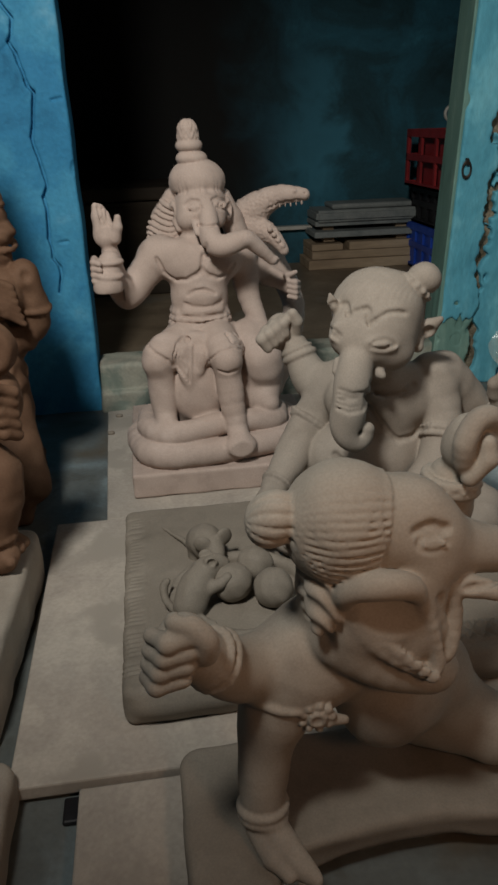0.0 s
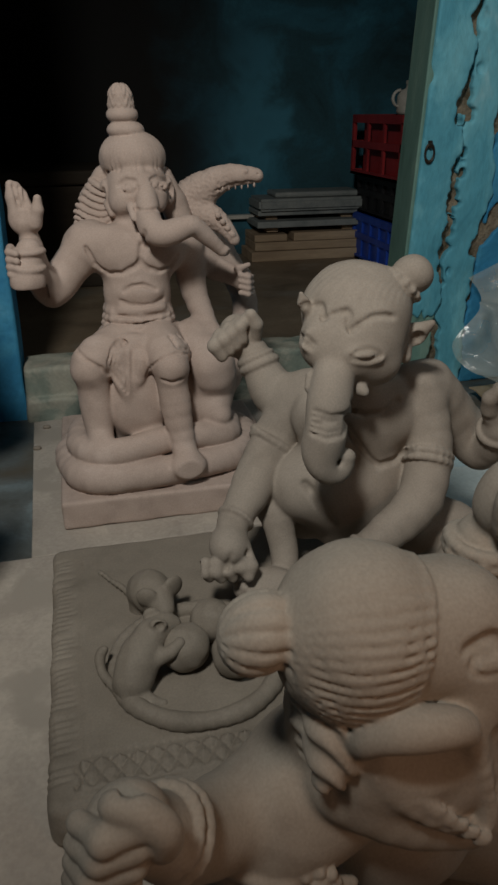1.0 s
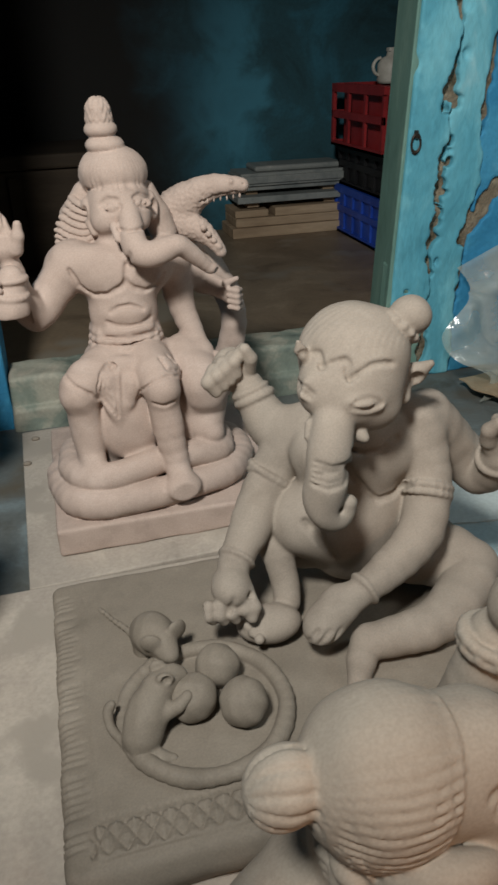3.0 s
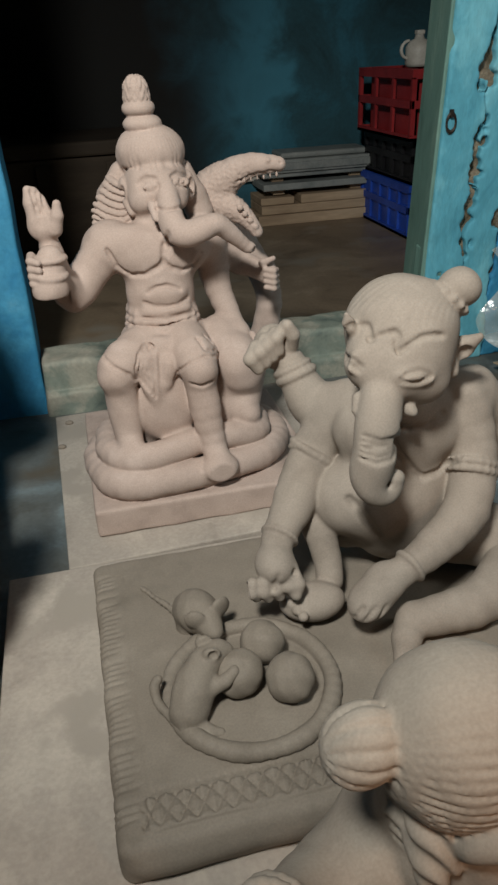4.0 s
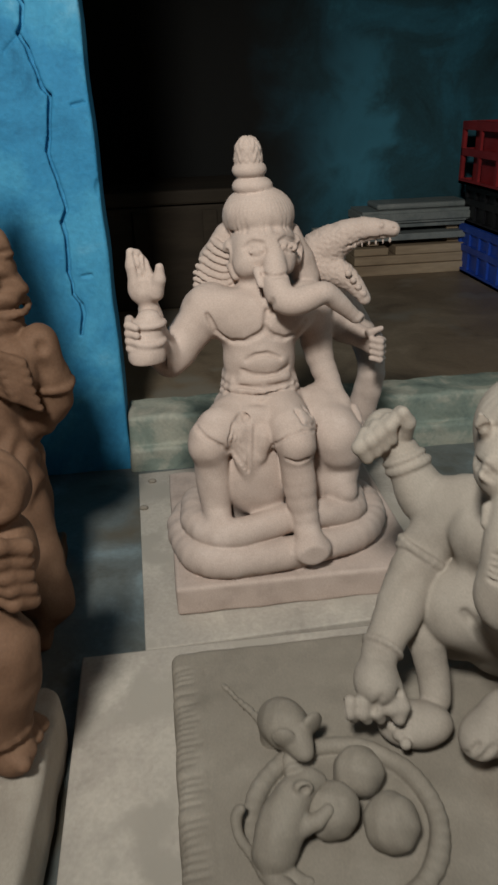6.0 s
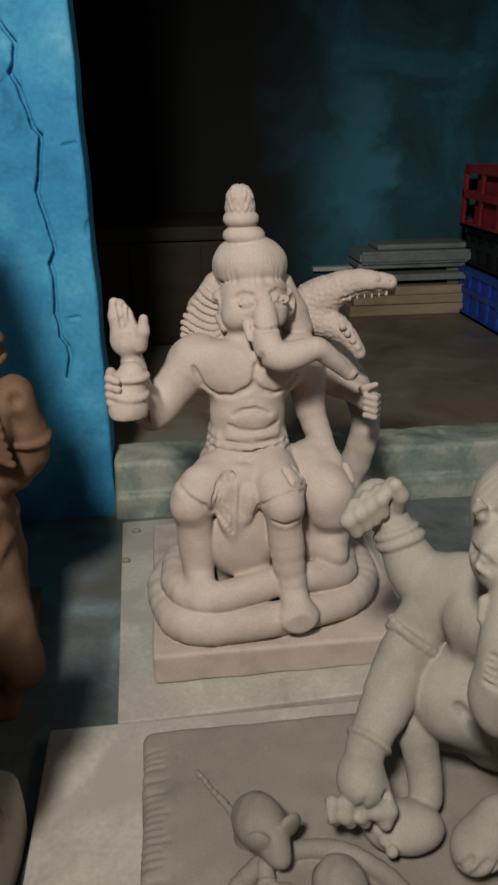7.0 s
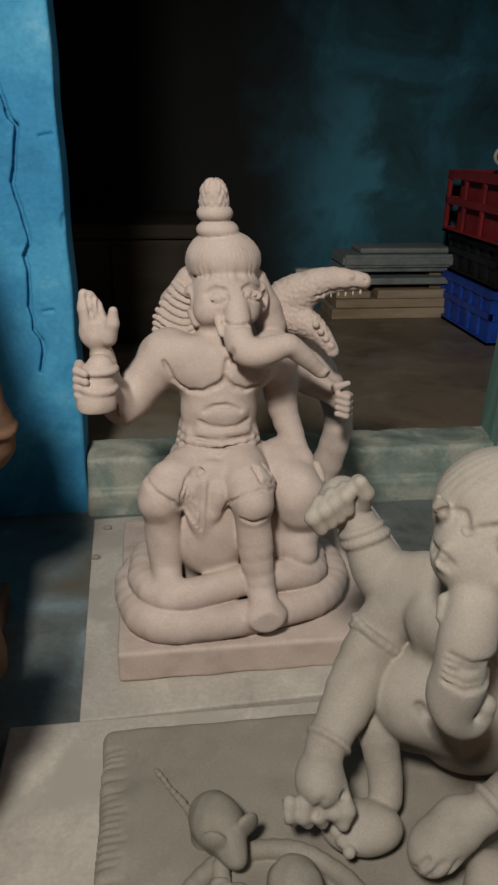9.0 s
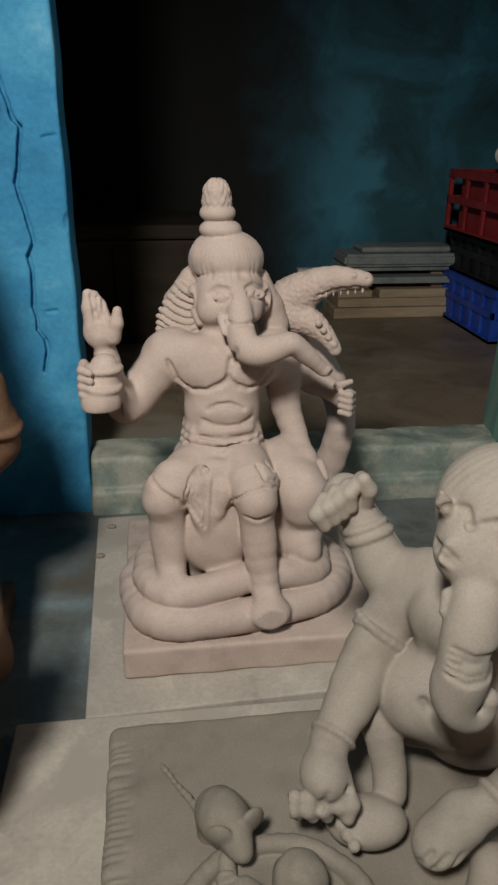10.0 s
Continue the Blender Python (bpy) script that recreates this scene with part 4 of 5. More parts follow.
# ---- the child-like seated statue on the slab ----
def child_statue():
    c = Clay((-0.09, 0.97, 0.052), (0.42, 1.42, 0.56), 0.0024)
    c.stylus = (0.33, 1.0, -0.52)
    c.ball((0.168, 1.225, 0.19), (0.094, 0.080, 0.118), 0.02)
    c.ball((0.160, 1.215, 0.305), (0.098, 0.062, 0.066), 0.02)
    c.ball((0.166, 1.188, 0.312), (0.086, 0.040, 0.060), 0.016)
    c.ball((0.100, 1.202, 0.203), (0.072, 0.052, 0.060), 0.030)
    # one leg drawn up behind the arm, its sole turned out; the other folded in front
    c.limb([(0.10, 1.245, 0.14, 0.050), (0.025, 1.235, 0.185, 0.028), (0.034, 1.205, 0.165, 0.024), (0.041, 1.180, 0.125, 0.020), (0.040, 1.160, 0.095, 0.019)], 0.006)
    c.ball((0.004, 1.132, 0.088), (0.047, 0.036, 0.026), 0.008, (-12, -8, -18))
    for i in range(5):
        c.ball((-0.036 + 0.004 * i, 1.150 - 0.013 * i, 0.102 - 0.002 * i), 0.0098 - 0.0006 * i, 0.002)
    c.limb([(0.22, 1.21, 0.13, 0.060), (0.322, 1.140, 0.108, 0.044), (0.235, 1.062, 0.097, 0.033), (0.160, 1.052, 0.092, 0.0265), (0.126, 1.058, 0.086, 0.0235)], 0.008)
    c.limb([(0.124, 1.062, 0.084, 0.0235), (0.104, 1.034, 0.079, 0.0205), (0.090, 1.008, 0.073, 0.0150)], 0.006)
    for i in range(4):
        c.ball((0.078 + 0.008 * i, 1.001 - 0.004 * i, 0.071), 0.0068, 0.002)
    # lower pair of arms
    c.limb([(0.105, 1.245, 0.318, 0.036), (0.066, 1.262, 0.280, 0.032), (0.044, 1.255, 0.252, 0.032), (0.004, 1.210, 0.210, 0.0305), (-0.034, 1.168, 0.178, 0.0230)], 0.006)
    c.cuff((0.046, 1.256, 0.256), (-0.022, -0.007, -0.028), 0.0335, 0.0048)
    c.cuff((0.041, 1.253, 0.249), (-0.03, -0.02, -0.03), 0.0335, 0.0036)
    c.cuff((-0.030, 1.172, 0.181), (-0.038, -0.042, -0.032), 0.0238, 0.0038)
    c.ball((-0.046, 1.140, 0.160), (0.028, 0.032, 0.027), 0.008)
    fingers(c, (-0.058, 1.122, 0.146), (-0.25, -0.55, -1), (1, -0.1, 0.1), 4, 0.026, 0.0088, (0.008, 0.006, -0.002))
    c.limb([(-0.028, 1.130, 0.156, 0.012), (-0.022, 1.114, 0.138, 0.010), (-0.026, 1.108, 0.126, 0.008)], 0.006)
    c.limb([(0.240, 1.200, 0.340, 0.040), (0.252, 1.168, 0.270, 0.0335), (0.226, 1.124, 0.205, 0.0315), (0.165, 1.094, 0.176, 0.0255), (0.118, 1.080, 0.156, 0.0205)], 0.006)
    c.cuff((0.246, 1.158, 0.255), (-0.026, -0.044, -0.065), 0.0335, 0.0044)
    c.cuff((0.2425, 1.152, 0.246), (-0.026, -0.044, -0.065), 0.0335, 0.0040)
    c.cuff((0.126, 1.082, 0.160), (-0.047, -0.014, -0.020), 0.0215, 0.0042)
    c.ball((0.086, 1.078, 0.142), (0.036, 0.029, 0.026), 0.010, (0, -25, 20))
    c.ball((0.064, 1.072, 0.124), (0.032, 0.028, 0.024), 0.010, (0, -25, 20))
    for i in range(3):
        o = i - 1
        c.score([(0.064 + 0.013 * o, 1.05 - 0.008 * o, 0.132 + 0.003 * o), (0.050 + 0.012 * o, 1.05 - 0.008 * o, 0.112)], 0.0016, 0.004)
    # raised fist
    c.limb([(0.110, 1.25, 0.325, 0.040), (0.068, 1.290, 0.310, 0.036), (0.048, 1.306, 0.334, 0.030), (0.034, 1.325, 0.372, 0.023)], 0.010)
    c.cuff((0.040, 1.316, 0.355), (-0.014, 0.019, 0.038), 0.0255, 0.0060)
    c.cuff((0.036, 1.321, 0.365), (-0.014, 0.019, 0.038), 0.0245, 0.0045)
    c.ball((0.012, 1.338, 0.396), (0.031, 0.026, 0.033), 0.008)
    for i in range(4):
        c.limb([(0.026 - 0.0150 * i, 1.322, 0.430 - 0.0085 * i, 0.0098), (0.008 - 0.0125 * i, 1.309, 0.417 - 0.0085 * i, 0.0100), (0.013 - 0.0105 * i, 1.310, 0.399 - 0.0080 * i, 0.0085)], 0.0015)
    c.limb([(0.034, 1.322, 0.398, 0.0115), (0.034, 1.314, 0.418, 0.0098), (0.026, 1.312, 0.434, 0.0085)], 0.003)
    # raised open hand
    c.limb([(0.265, 1.215, 0.338, 0.040), (0.335, 1.225, 0.262, 0.036), (0.362, 1.205, 0.232, 0.034), (0.364, 1.172, 0.262, 0.028), (0.358, 1.160, 0.285, 0.0245)], 0.010)
    c.cuff((0.360, 1.164, 0.278), (-0.006, -0.012, 0.023), 0.0270, 0.0055)
    c.ball((0.355, 1.156, 0.313), (0.030, 0.019, 0.028), 0.008)
    for i in range(4):
        o = 0.0165 * i
        c.limb([(0.340 + o * 0.85, 1.150, 0.350 - 0.55 * o, 0.0092), (0.346 + o * 0.85, 1.134, 0.352 - 0.55 * o, 0.0090), (0.344 + o * 0.80, 1.124, 0.334 - 0.5 * o, 0.0082)], 0.0015)
    c.limb([(0.332, 1.150, 0.320, 0.0130), (0.326, 1.142, 0.340, 0.0115), (0.333, 1.134, 0.354, 0.0095)], 0.004)
    # head, ears, bun
    c.limb([(0.145, 1.21, 0.34, 0.045), (0.138, 1.18, 0.40, 0.045)], 0.012)
    c.ball((0.128, 1.158, 0.456), (0.068, 0.068, 0.068), 0.014)
    c.ball((0.115, 1.118, 0.430), (0.050, 0.036, 0.038), 0.018)
    c.ball((0.140, 1.122, 0.412), (0.034, 0.030, 0.028), 0.012)
    c.ball((0.076, 1.134, 0.442), (0.030, 0.030, 0.034), 0.018)
    c.ball((0.130, 1.164, 0.476), (0.0700, 0.067, 0.057), 0.008)
    c.ripple((0.05, 1.09, 0.485), (0.20, 1.24, 0.545), lambda x, y, z: 0.0005 * np.clip(np.sin(70 * np.arctan2(y - 1.16, x - 0.20) + 2 * np.sin(50 * x)), -0.3, 1) * np.clip((z - 0.488) / 0.012, 0, 1))
    c.ball((0.196, 1.150, 0.515), (0.0265, 0.0265, 0.0250), 0.004)
    c.cuff((0.183, 1.152, 0.502), (0.7, 0, 0.72), 0.0235, 0.005)
    for i in range(13):
        a = 2 * math.pi * i / 13
        c.ball((0.184 + 0.0265 * math.cos(a) * 0.72, 1.152 + 0.0265 * math.sin(a), 0.503 - 0.0265 * math.cos(a) * 0.69), 0.0054, 0.0012)
    c.limb([(0.184, 1.150, 0.438, 0.013), (0.202, 1.140, 0.440, 0.0145), (0.219, 1.130, 0.456, 0.005)], 0.005)
    c.limb([(0.190, 1.142, 0.436, 0.011), (0.186, 1.132, 0.415, 0.009)], 0.005)
    c.ball((0.202, 1.128, 0.436), (0.010, 0.010, 0.011), 0.003, carve=True)
    c.limb([(0.066, 1.150, 0.470, 0.010), (0.052, 1.142, 0.490, 0.007), (0.048, 1.140, 0.502, 0.003)], 0.004)
    # trunk
    c.limb([(0.092, 1.118, 0.424, 0.021), (0.080, 1.100, 0.404, 0.0255), (0.071, 1.087, 0.376, 0.0268), (0.066, 1.081, 0.344, 0.0255), (0.061, 1.081, 0.314, 0.0238), (0.066, 1.079, 0.297, 0.0198), (0.080, 1.077, 0.290, 0.0155), (0.090, 1.076, 0.300, 0.0120)], 0.005)
    c.ball((0.091, 1.075, 0.309), (0.0125, 0.011, 0.0100), 0.003)
    c.ball((0.0790, 1.062, 0.308), (0.0050, 0.009, 0.0060), 0.003, carve=True)
    c.limb([(0.110, 1.106, 0.396, 0.010), (0.116, 1.098, 0.388, 0.0080), (0.119, 1.094, 0.385, 0.0060)], 0.003)
    c.limb([(0.056, 1.112, 0.405, 0.008), (0.050, 1.104, 0.394, 0.006)], 0.004)
    # scoring with the stylus
    for i in range(5):
        c.score([(0.045 - 0.001 * i, 1.07, 0.378 - 0.007 * i), (0.064 - 0.001 * i, 1.06, 0.371 - 0.007 * i), (0.084 - 0.001 * i, 1.06, 0.373 - 0.007 * i), (0.098 - 0.001 * i, 1.07, 0.379 - 0.007 * i)], 0.0010, 0.003)
    c.ball(c.snap((0.120, 1.10, 0.427)), (0.021, 0.0055, 0.0085), 0.010, (0, 8, 0))
    c.score([(0.099, 1.10, 0.427), (0.110, 1.10, 0.434), (0.124, 1.10, 0.435), (0.140, 1.10, 0.428)], 0.0017)
    c.score([(0.101, 1.10, 0.424), (0.112, 1.10, 0.420), (0.124, 1.10, 0.419), (0.139, 1.10, 0.426)], 0.0017)
    c.ball(c.snap((0.050, 1.11, 0.455)), (0.009, 0.005, 0.013), 0.010, (0, 35, 0))
    c.score([(0.034, 1.11, 0.469), (0.044, 1.11, 0.460), (0.057, 1.11, 0.445)], 0.0018)
    c.score([(0.036, 1.11, 0.462), (0.042, 1.11, 0.452), (0.054, 1.11, 0.441)], 0.0016)
    c.score([(0.098, 1.10, 0.461), (0.107, 1.10, 0.468), (0.125, 1.10, 0.477), (0.142, 1.10, 0.478), (0.156, 1.105, 0.473)], 0.0024)
    c.score([(0.098, 1.10, 0.461), (0.094, 1.10, 0.474), (0.097, 1.10, 0.482), (0.092, 1.10, 0.489), (0.076, 1.10, 0.488), (0.065, 1.105, 0.481)], 0.0024)
    c.score([(0.065, 1.105, 0.481), (0.064, 1.105, 0.494), (0.063, 1.11, 0.501), (0.049, 1.12, 0.498), (0.043, 1.125, 0.491)], 0.0024)
    c.score([(0.112, 1.14, 0.328), (0.128, 1.14, 0.302), (0.143, 1.14, 0.281), (0.157, 1.14, 0.264), (0.168, 1.14, 0.255), (0.190, 1.14, 0.260), (0.217, 1.14, 0.281)], 0.0042, 0.004)
    c.score([(0.118, 1.14, 0.348), (0.140, 1.14, 0.336), (0.165, 1.14, 0.336), (0.190, 1.14, 0.352)], 0.0030)
    c.score([(0.060, 1.14, 0.240), (0.072, 1.14, 0.223), (0.089, 1.14, 0.194), (0.106, 1.14, 0.170)], 0.0040, 0.006)
    c.score([(-0.050, 1.11, 0.165), (-0.058, 1.11, 0.140)], 0.002)
    c.ball(c.snap((-0.028, 1.11, 0.160)), 0.005, 0.003, carve=True)
    c.lumps(0.022, 0.0009, 5)
    return tagged(c.skin("child_statue", CLAY_GREY, (0.16, 1.15, 0.06)), "grey clay elephant-headed child statue seated on the slab", "statue")


child_statue()


# ---- the crawling statue at the front, seen from behind ----
def crawling_statue():
    c = Clay((-0.26, 0.42, -0.014), (0.46, 0.80, 0.05), 0.003)
    c.slab((-0.230, 0.612, -0.008), (0.44, 0.772, 0.036), 0.010, corner=0.03)
    c.slab((-0.230, 0.44, -0.008), (-0.130, 0.70, 0.036), 0.010, corner=0.03)
    c.ball((0.02, 0.545, 0.01), (0.17, 0.085, 0.08), 0.02, carve=True)
    c.lumps(0.03, 0.0011, 6)
    tagged(c.skin("clay_slab", CLAY_DAMP, (0.0, 0.68, -0.008)), "damp dark clay base slab with a curved front edge", "slab")
    c = Clay((-0.29, 0.53, 0.030), (0.30, 0.80, 0.51), 0.0022)
    c.stylus = (0.25, 1.0, -0.65)
    # back, hanging belly, folded legs
    c.limb([(-0.070, 0.690, 0.245, 0.052), (-0.02, 0.705, 0.225, 0.060), (0.04, 0.725, 0.17, 0.062), (0.07, 0.735, 0.12, 0.058)], 0.02)
    c.ball((0.005, 0.690, 0.170), (0.062, 0.054, 0.072), 0.016)
    c.limb([(0.07, 0.735, 0.10, 0.055), (0.135, 0.695, 0.082, 0.040), (0.21, 0.70, 0.070, 0.032)], 0.016)
    # shoulder and leaning arm
    c.ball((-0.088, 0.672, 0.238), (0.060, 0.046, 0.058), 0.016)
    c.limb([(-0.104, 0.668, 0.232, 0.046), (-0.126, 0.660, 0.190, 0.037), (-0.137, 0.655, 0.150, 0.0285), (-0.142, 0.648, 0.105, 0.0255), (-0.143, 0.641, 0.066, 0.0210)], 0.014)
    c.cuff((-0.143, 0.643, 0.076), (0, 0.15, 1), 0.0240, 0.0042)
    c.cuff((-0.143, 0.641, 0.067), (0, 0.18, 1), 0.0235, 0.0038)
    c.limb([(-0.143, 0.638, 0.056, 0.0200), (-0.128, 0.612, 0.047, 0.0170), (-0.112, 0.588, 0.043, 0.0120), (-0.101, 0.573, 0.041, 0.0065)], 0.007)
    c.limb([(-0.150, 0.630, 0.050, 0.013), (-0.140, 0.600, 0.044, 0.0105), (-0.128, 0.580, 0.041, 0.006)], 0.006)
    # armlet with a flower
    f = c.snap((-0.090, 0.63, 0.204))
    c.ball(f, (0.016, 0.008, 0.014), 0.003)
    for i in range(9):
        a = 2 * math.pi * i / 9
        c.ball((f[0] + 0.0150 * math.cos(a), f[1] - 0.003, f[2] + 0.0138 * math.sin(a)), 0.0050, 0.0012)
        c.ball((f[0] + 0.0075 * math.cos(a + 0.3), f[1] - 0.007, f[2] + 0.0070 * math.sin(a + 0.3)), 0.0034, 0.0012)
    c.limb([(f[0] + 0.016, f[1], f[2] - 0.008, 0.006), (f[0] + 0.030, f[1] + 0.002, f[2] - 0.013, 0.0045)], 0.003)
    c.score([(f[0] - 0.014, 0.63, f[2] + 0.004), (-0.125, 0.63, 0.215), (-0.150, 0.64, 0.222)], 0.0030, 0.003, False)
    # forearm with the raised fist
    c.limb([(-0.115, 0.680, 0.232, 0.036), (-0.165, 0.646, 0.258, 0.0300), (-0.187, 0.624, 0.288, 0.0255), (-0.203, 0.612, 0.312, 0.0225)], 0.010)
    c.cuff((-0.188, 0.624, 0.293), (-0.5, -0.40, 0.7), 0.0265, 0.0046)
    c.cuff((-0.193, 0.620, 0.301), (-0.5, -0.40, 0.7), 0.0255, 0.0034)
    c.ball((-0.214, 0.606, 0.331), (0.025, 0.022, 0.028), 0.008)
    for i in range(4):
        z = 0.350 - 0.0145 * i
        c.limb([(-0.206 - 0.004 * i, 0.585, z + 0.003, 0.0090), (-0.228 - 0.0040 * i, 0.585, z - 0.002, 0.0090), (-0.240 - 0.0025 * i, 0.600, z - 0.004, 0.0080)], 0.0012)
    c.limb([(-0.196, 0.592, 0.328, 0.011), (-0.196, 0.584, 0.348, 0.0095), (-0.207, 0.587, 0.361, 0.0088), (-0.221, 0.593, 0.363, 0.0078)], 0.003)
    c.ball((-0.211, 0.595, 0.367), 0.0070, 0.002, carve=True)
    # other arm, fist held up
    c.limb([(-0.01, 0.705, 0.25, 0.038), (0.060, 0.745, 0.285, 0.034), (0.076, 0.745, 0.34, 0.029), (0.080, 0.740, 0.395, 0.0235)], 0.012)
    for k in range(2):
        c.ring((0.079, 0.739, 0.386 + 0.009 * k), 0.0265, 0.0265, 0.0042, (0, 6, 0), 0.002)
    for i in range(12):
        a = 2 * math.pi * i / 12
        c.ball((0.079 + 0.0285 * math.cos(a), 0.739 + 0.0285 * math.sin(a), 0.391), 0.0042, 0.001)
    c.ball((0.090, 0.728, 0.436), (0.029, 0.026, 0.033), 0.008)
    c.limb([(0.076, 0.710, 0.424, 0.0110), (0.072, 0.703, 0.449, 0.0105), (0.084, 0.709, 0.470, 0.0105), (0.104, 0.718, 0.468, 0.0105), (0.112, 0.724, 0.446, 0.0095), (0.108, 0.716, 0.424, 0.009)], 0.003)
    c.limb([(0.082, 0.704, 0.412, 0.010), (0.097, 0.699, 0.432, 0.009), (0.096, 0.703, 0.448, 0.008)], 0.003)
    # neck and face
    c.limb([(-0.060, 0.655, 0.37, 0.042), (-0.055, 0.672, 0.28, 0.044)], 0.012)
    c.ball((-0.054, 0.640, 0.410), (0.050, 0.044, 0.052), 0.01)
    c.ball((-0.010, 0.640, 0.405), (0.048, 0.042, 0.049), 0.014)
    c.ball((0.012, 0.640, 0.388), (0.038, 0.038, 0.042), 0.014)
    c.ball((0.002, 0.628, 0.366), (0.034, 0.028, 0.030), 0.014)
    c.limb([(0.020, 0.646, 0.380, 0.036), (0.060, 0.650, 0.368, 0.025), (0.100, 0.656, 0.356, 0.0205), (0.150, 0.665, 0.346, 0.017), (0.185, 0.675, 0.358, 0.013)], 0.010)
    c.limb([(0.046, 0.620, 0.346, 0.0115), (0.072, 0.612, 0.342, 0.0085), (0.088, 0.608, 0.344, 0.0050)], 0.004)
    c.score([(0.040, 0.60, 0.356), (0.060, 0.60, 0.358), (0.085, 0.60, 0.362)], 0.0022)
    # swept hair, proud of the brow and scored by hand towards the bun
    c.ball((-0.066, 0.640, 0.413), (0.052, 0.0480, 0.0570), 0.002)
    hair = (-0.128, 0.57, 0.33), (-0.005, 0.73, 0.49)
    edge = lambda x, z: -0.026 + 0.26 * (z - 0.455) - x
    c.ripple(*hair, lambda x, y, z: -0.0030 * np.clip(edge(x, z) / 0.0030, 0, 1) * np.clip((x + 0.126) / 0.012, 0, 1) + 0 * y)

    def strands(x, y, z):
        a = np.arctan2(z - 0.414, 0.646 - y)
        cut = np.clip(np.sin(44 * a + 1.6 * np.sin(3.1 * a + 1) + 1.3 * np.sin(34 * x + 5 * a) + 9 * x), 0, 1) ** 3
        deep = np.clip(1.1 - np.abs(a + 0.15) / 1.25, 0.12, 1) * (0.45 + 0.55 * np.clip(1 - edge(x, z) / 0.045, 0, 1))
        return 0.0052 * cut * deep * np.clip(edge(x, z) / 0.003, 0, 1) * np.clip((x + 0.122) / 0.02, 0, 1)
    c.ripple(*hair, strands)
    c.ball((-0.128, 0.640, 0.424), (0.025, 0.023, 0.027), 0.004, (0, 30, 0))
    c.ripple((-0.17, 0.60, 0.38), (-0.114, 0.68, 0.47), lambda x, y, z: 0.0022 * np.clip(np.sin(11 * np.arctan2(z - 0.424, 0.640 - y) + 60 * (x + 0.13)), 0, 1) ** 2 + 0 * x)
    # lock of hair at the nape
    c.ball((-0.083, 0.622, 0.350), (0.020, 0.020, 0.026), 0.006, (0, -10, 0))
    c.ball((-0.088, 0.614, 0.334), (0.014, 0.013, 0.016), 0.006)
    c.ripple((-0.12, 0.585, 0.31), (-0.062, 0.65, 0.372), lambda x, y, z: 0.0022 * np.sin(300 * z + 210 * x + 2 * np.sin(150 * x)) + 0 * y)
    # large ear: rolled upper rim, hollow, ruffled lower hem
    c.ball((-0.012, 0.640, 0.318), (0.052, 0.034, 0.060), 0.008)
    c.ball((-0.055, 0.636, 0.335), (0.030, 0.026, 0.034), 0.008)
    c.ball((-0.026, 0.616, 0.328), (0.048, 0.023, 0.064), 0.005, (4, 30, 0))
    c.ball((0.000, 0.614, 0.300), (0.026, 0.020, 0.036), 0.006, (4, 30, 0))
    c.ball((-0.032, 0.588, 0.346), (0.036, 0.017, 0.026), 0.006, (8, 26, 0), carve=True)
    c.limb([(-0.072, 0.612, 0.350, 0.0080), (-0.070, 0.600, 0.368, 0.0105), (-0.055, 0.592, 0.378, 0.0120), (-0.034, 0.589, 0.379, 0.0120), (-0.016, 0.593, 0.370, 0.0100), (-0.006, 0.600, 0.354, 0.0070)], 0.003)
    c.limb([(-0.004, 0.602, 0.352, 0.0055), (0.008, 0.600, 0.322, 0.0060), (0.016, 0.598, 0.290, 0.0065), (0.013, 0.596, 0.272, 0.0065)], 0.003)
    c.limb([(-0.066, 0.614, 0.338, 0.0070), (-0.050, 0.606, 0.314, 0.0070), (-0.024, 0.600, 0.290, 0.0075), (0.010, 0.597, 0.268, 0.0070)], 0.005)
    r = random.Random(12)
    for i in range(20):
        o = i / 19
        c.ball((-0.062 + 0.072 * o, 0.604 - 0.018 * o, 0.330 - 0.058 * o + r.uniform(-0.002, 0.002)), (0.0036, 0.0036, 0.0062), 0.0010, (0, 30, 0))
    c.limb([(0.028, 0.620, 0.356, 0.008), (0.036, 0.618, 0.322, 0.009), (0.032, 0.608, 0.290, 0.0075), (0.024, 0.606, 0.276, 0.005)], 0.003)
    c.limb([(0.016, 0.598, 0.350, 0.0055), (0.025, 0.598, 0.318, 0.0065), (0.024, 0.598, 0.290, 0.0050)], 0.003, carve=True)
    # breast fold under the hem
    c.limb([(-0.062, 0.640, 0.285, 0.030), (-0.020, 0.628, 0.262, 0.027), (0.020, 0.624, 0.246, 0.021), (0.038, 0.634, 0.242, 0.016)], 0.008)
    # eye
    c.ball(c.snap((0.004, 0.60, 0.408)), (0.012, 0.005, 0.008), 0.004)
    c.loop((0.004, 0.60, 0.408), 0.0135, 0.0095, 0.0016)
    c.loop((0.005, 0.60, 0.408), 0.0055, 0.0050, 0.0012, sides=10)
    c.score([(-0.014, 0.60, 0.420), (0.002, 0.60, 0.427), (0.018, 0.60, 0.421)], 0.0022)
    c.lumps(0.022, 0.0008, 8)
    return tagged(c.skin("crawling_statue", CLAY_PALE, (0.0, 0.68, 0.034)), "pale clay child statue leaning on one arm, fists raised", "statue")


crawling_statue()


